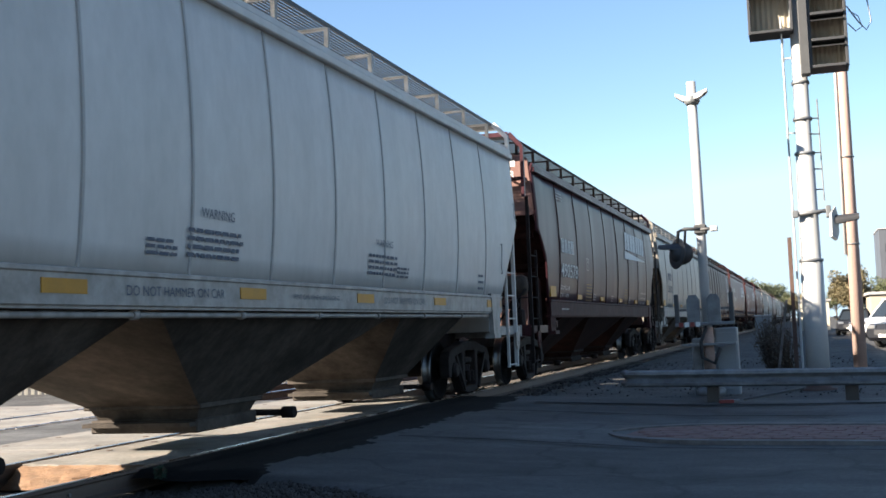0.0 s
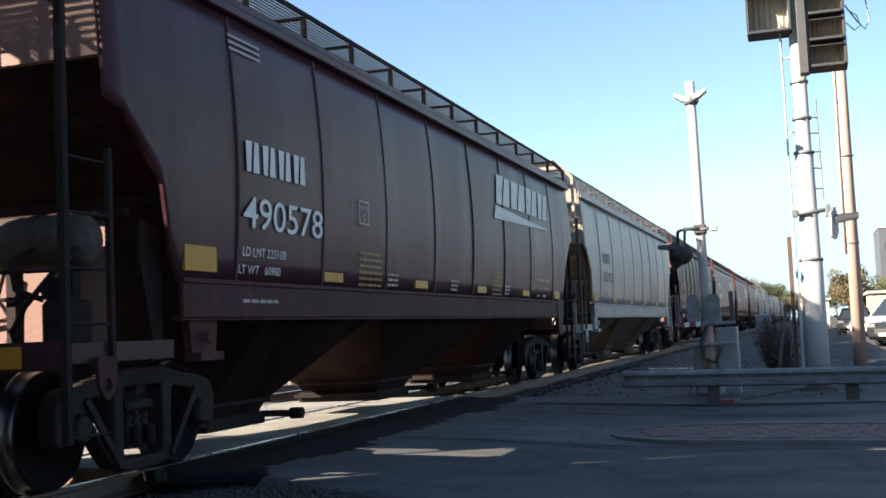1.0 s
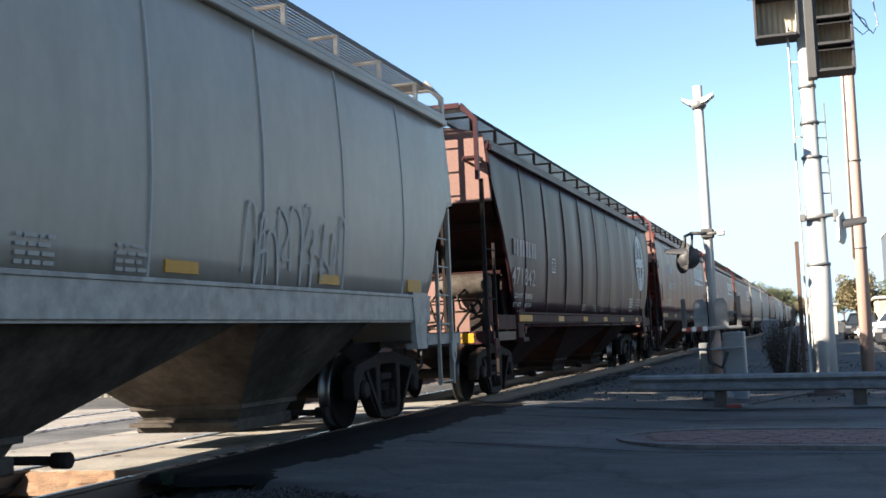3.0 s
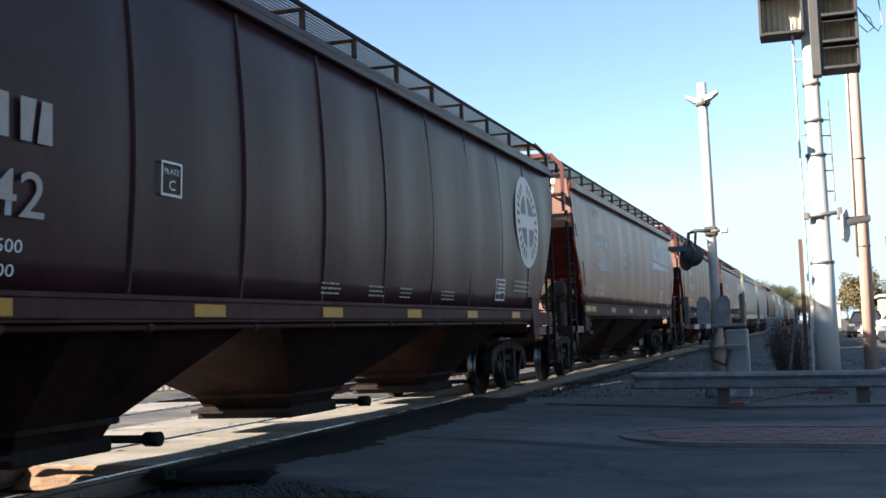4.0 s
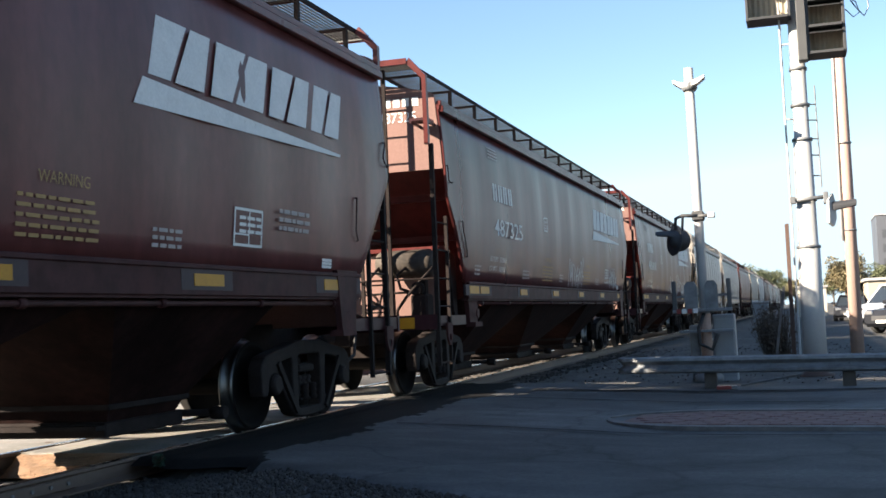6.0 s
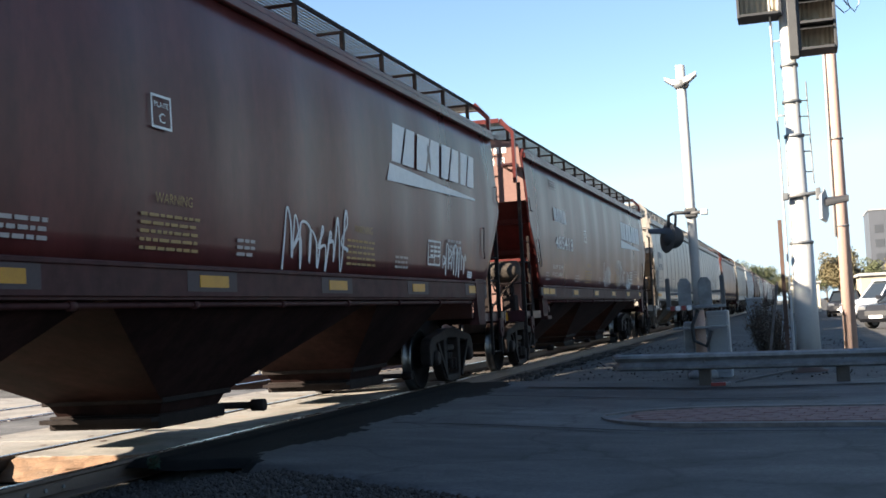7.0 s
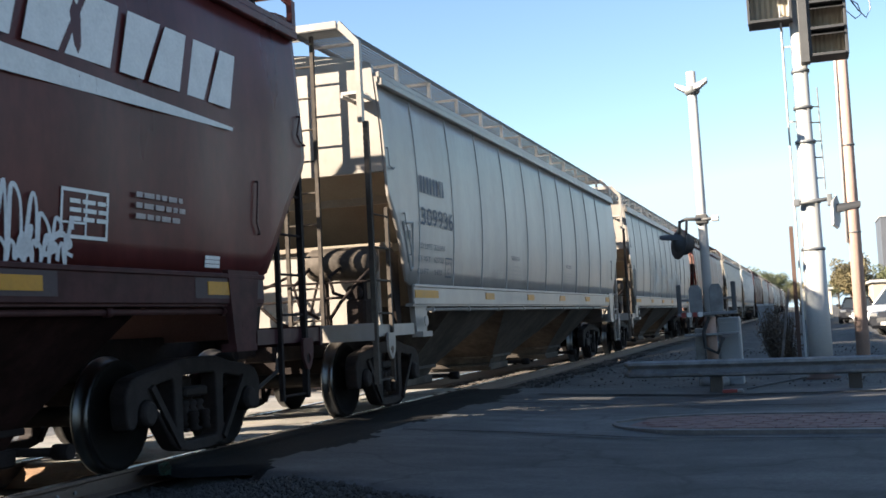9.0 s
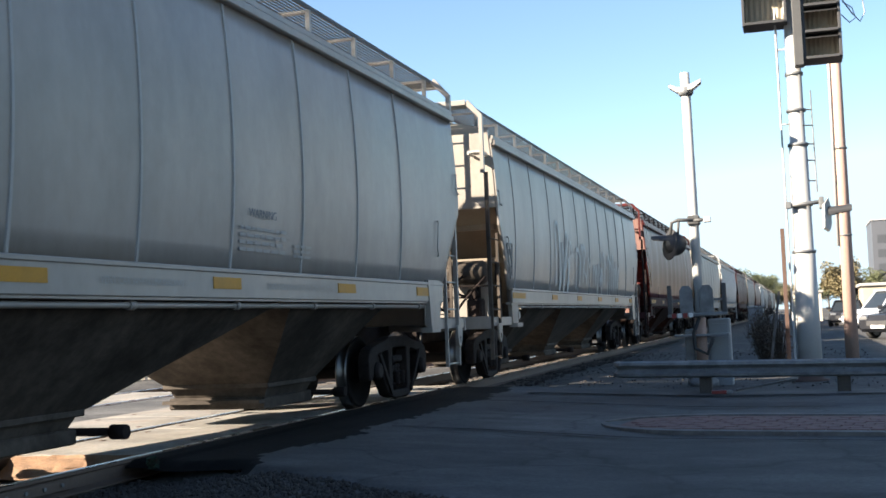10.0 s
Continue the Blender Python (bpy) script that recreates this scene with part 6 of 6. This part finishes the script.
shrub(-0.80, 27.0, 1.25, 0.46, 1, M_WEED, "dark dry shrub at the foot of the signal mast")
shrub(-0.48, 25.5, 1.05, 0.36, 2, M_WEED, "dark dry shrub at the foot of the signal mast")
shrub(-1.05, 33.0, 1.0, 0.40, 3, M_WEED, "dry weeds along the ballast")
tree(2.7, 78, 4.2, 1.5, M_LEAF2, 31, "green and yellow street tree beyond the parked cars")
tree(4.9, 84, 3.6, 1.4, M_LEAF, 32, "yellowing street tree beyond the parked cars")
tree(9.5, 88, 6.0, 2.3, M_LEAF2, 33, "yellowing street tree beyond the parked cars")
tree(7.4, 80, 4.8, 2.0, M_LEAF2, 38, "yellowing street tree beyond the parked cars")
for k, (x, y, h) in enumerate(((-9.5, 300, 9.5), (-5.5, 310, 8), (-1.5, 330, 7), (2.5, 320, 6), (7, 300, 7.5), (-13, 290, 11))):
    tree(x, y, h, h * 0.55, M_LEAF, 60 + k, "distant dark green tree beside the railway")
tree(-1.0, 150, 4.2, 1.6, M_LEAF2, 71, "small yellow-green tree beside the railway")

# ---- far walls and buildings ----
def block(name, x0, x1, y0, y1, h, wall, label, roof=True, windows=(), glass=None):
    t = thing(name, pose(0, 0, -0.1), label, "building")
    bm = B()
    box(bm, x0, x1, y0, y1, 0, h, 0.03)
    part("wall", bm, wall, t)
    if roof:
        bm = B()
        box(bm, x0 - 0.15, x1 + 0.15, y0 - 0.15, y1 + 0.15, h, h + 0.18, 0.02)
        part("roof", bm, M_ROOFT, t)
    for x, z, w, hh in windows:
        bm = B()
        box(bm, x, x + w, y0 - 0.04, y0 - 0.01, z, z + hh, 0.01)
        part("window", bm, glass or M_GLASS, t)


block("low_building", 3.6, 11.5, 72, 80, 2.3, M_WALL, "low cream building behind the parked cars", windows=[(4.4 + 1.5 * k, 0.9, 0.8, 0.9) for k in range(4)])
block("low_building", -0.5, 1.8, 100, 106, 2.4, M_BEIGE, "small pale building beside the railway", windows=[(0.0, 1.0, 0.6, 0.7)])
block("tower_block", 13.7, 34, 230, 246, 17.0, M_TOWER, "distant grey tower block", windows=[(14.6 + 2.4 * i, 2 + 2.7 * j, 1.6, 1.5) for i in range(7) for j in range(5)], glass=M_TOWERW)
block("shed", -40, -24, 30, 42, 3.2, M_BEIGE, "pale sunlit building beyond the tracks")

# ballast-side equipment cabinet far along the track
cb = thing("equipment_cabinet", pose(-1.75, 50, -0.1), "blue-grey steel equipment cabinet beside the track", "cabinet")
bm = B()
box(bm, -0.32, 0.32, -0.3, 0.3, 0, 1.25, 0.03)
part("body", bm, M_CAB, cb)
bm = B()
box(bm, -0.36, 0.36, -0.34, 0.34, 1.25, 1.32, 0.02)
part("lid", bm, M_ALU, cb)

# low picket fence beyond the tracks
fence = thing("picket_fence", pose(-15.4, 24.2, -0.08, 0, 0, 25), "low pale picket fence beyond the tracks", "fence")
for z in (0.15, 0.48):
    bm = B()
    box(bm, -4, 4, -0.02, 0.02, z, z + 0.05)
    part("fence_rail", bm, M_BEIGE, fence)
pk = None
for k in range(54):
    m = Matrix.Translation((-4 + 0.15 * k, -0.03, 0))
    if pk is None:
        bm = B()
        box(bm, -0.04, 0.04, -0.01, 0.01, 0, 0.62, 0.004)
        pk = part("picket", bm, M_BEIGE, fence, m=m)
    else:
        again(pk, m)
shrub(-5.22, 8.55, 0.07, 0.035, 12, M_GREEN, "small green weed beside the rail")
for k, (x, y) in enumerate(((-2.3, 33.0), (-2.0, 28.5), (-1.7, 25.0), (-2.9, 40.0))):
    lt = thing("litter", pose(x, y, ground_z(x, y) - 0.01, 0, 0, 40 * k), "small crumpled white paper scrap on the gravel", "litter", "litter by the track")
    bm = B()
    for q in range(3):
        plate(bm, [(0.1 * q, 0, 0), (0.1 * q + 0.11, 0.02, 0.03), (0.1 * q + 0.10, 0.14, 0.05), (0.1 * q - 0.01, 0.12, 0.01)], 0.004)
    bmesh.ops.remove_doubles(bm, verts=bm.verts, dist=0.015)
    part("scrap", bm, M_BEIGE, lt)
shrub(-15.0, 23.6, 0.5, 0.4, 9, M_LEAF2, "small yellow-green plant by the fence")


# ---- parked vehicles ----
def vehicle(x, y, heading, L, Wd, H, paint_m, label, suv=True):
    t = thing("parked_car", pose(x, y, ground_z(x, y) - 0.03, 0, 0, heading), label, "car", "parked cars")
    hw = Wd / 2
    bm = B()
    # sections from nose to tail: along, half width, low, high
    secs = [(0.0, 0.80, 0.35, 0.62), (0.12, 0.92, 0.24, 0.80), (0.9, 1.0, 0.20, 0.94 if suv else 0.82), (1.35, 1.0, 0.20, 1.0 if suv else 0.88), (L - 0.9, 1.0, 0.20, 1.02 if suv else 0.92), (L - 0.1, 0.94, 0.26, 0.98), (L, 0.84, 0.40, 0.85)]
    rings = []
    for a, w, z0, z1 in secs:
        w *= hw
        zm = (z0 + z1) / 2
        rings.append([(-w * 0.86, a, z0), (w * 0.86, a, z0), (w, a, z0 + 0.12), (w, a, zm), (w * 0.95, a, z1 - 0.04), (w * 0.80, a, z1), (-w * 0.80, a, z1), (-w * 0.95, a, z1 - 0.04), (-w, a, zm), (-w, a, z0 + 0.12)])
    solid(bm, rings)
    bmesh.ops.recalc_face_normals(bm, faces=bm.faces)
    body_ = part("body", bm, paint_m, t)
    bm = B()
    a0, a1, b0, b1 = 1.25, 1.95, (L - 0.15 if suv else L - 1.1), (L - 0.5 if suv else L - 1.8)
    zb = 0.98 if suv else 0.88
    low = [(-hw * 0.90, a0, zb), (hw * 0.90, a0, zb), (hw * 0.90, b0, zb), (-hw * 0.90, b0, zb)]
    top = [(-hw * 0.70, a1, H - 0.07), (hw * 0.70, a1, H - 0.07), (hw * 0.70, b1, H - 0.07), (-hw * 0.70, b1, H - 0.07)]
    solid(bm, [low, top])
    bmesh.ops.recalc_face_normals(bm, faces=bm.faces)
    part("glasshouse", bm, M_GLASS, t, "dark tinted car glass")
    bm = B()
    box(bm, -hw * 0.73, hw * 0.73, a1 - 0.12, b1 + 0.1, H - 0.08, H, 0.03)
    part("roof", bm, paint_m, t)
    for sx in (-1, 1):
        for (ya, za), (yb, zb2) in (((a0, zb), (a1, H - 0.06)), ((b0, zb), (b1, H - 0.06)), (((a1 + b1) / 2 - 0.1, zb), ((a1 + b1) / 2 - 0.1, H - 0.06))):
            bm = B()
            tube(bm, [(sx * hw * 0.905, ya, za), (sx * hw * 0.715, yb, zb2)], 0.045, 6)
            part("pillar", bm, paint_m, t)
    for sx in (-1, 1):
        bm = B()
        box(bm, sx * hw * 0.62 - 0.16, sx * hw * 0.62 + 0.16, 0.0, 0.14, 0.64, 0.78, 0.02)
        part("headlight", bm, M_RIM, t, "clear headlight")
        for ya in (0.85, L - 0.9):
            bm = B()
            r = 0.36 if suv else 0.32
            lathe(bm, [(-0.11, r * 0.72), (-0.11, r * 0.94), (-0.08, r), (0.08, r), (0.11, r * 0.94), (0.11, r * 0.72)], "x", 24, at=(0, 0, 0))
            wh = part("wheel", bm, M_TYRE, t, "black tyre", m=Matrix.Translation((sx * (hw - 0.10), ya, r)))
            bm = B()
            lathe(bm, [(-0.112, r * 0.68), (-0.118, r * 0.62), (-0.10, 0.10), (0.10, 0.10), (0.118, r * 0.62), (0.112, r * 0.68)], "x", 18)
            part("rim", bm, M_RIM, wh)
    bm = B()
    box(bm, -hw * 0.5, hw * 0.5, -0.01, 0.05, 0.42, 0.62, 0.02)
    part("grille", bm, M_BLACK, t)
    bm = B()
    box(bm, -0.26, 0.26, -0.025, -0.012, 0.36, 0.46)
    part("number_plate", bm, M_WHITE, t, "plain pale plate")
    for sx in (-1, 1):
        bm = B()
        box(bm, sx * (hw + 0.1) - 0.1, sx * (hw + 0.1) + 0.1, 1.5, 1.62, 0.98, 1.12, 0.03)
        part("mirror", bm, paint_m, t)


vehicle(2.3, 60.0, -62, 4.9, 1.95, 1.88, M_CARW, "white sport utility vehicle parked in the lot")
vehicle(2.42, 40.5, -40, 4.5, 1.8, 1.42, M_CARD, "dark saloon car parked in the lot", False)
vehicle(2.35, 69.0, -8, 4.5, 1.8, 1.50, M_CARD, "dark car parked behind the white one", False)
vehicle(4.9, 66.0, -15, 4.5, 1.8, 1.50, M_CARG, "silver car parked further back", False)


# ---- what moves ----
def motions():
    for car, u in CARS:
        walk(car, [(t, pose(TRACK_X, u - SPEED * t, 0)) for t in (0.0, 2.5, 5.0, 7.5, 10.0)])
    step = 1 / FPS
    for car, u in CARS[:9]:
        for tr in [o for o in car.children if o.name.startswith("truck")]:
            for w in [o for o in tr.children if o.name.startswith("wheelset")]:
                x, y, z = w.location
                walk(w, [(k * step, pose(x, y, z, math.degrees(SPEED * k * step / 0.457))) for k in range(301)])


motions()
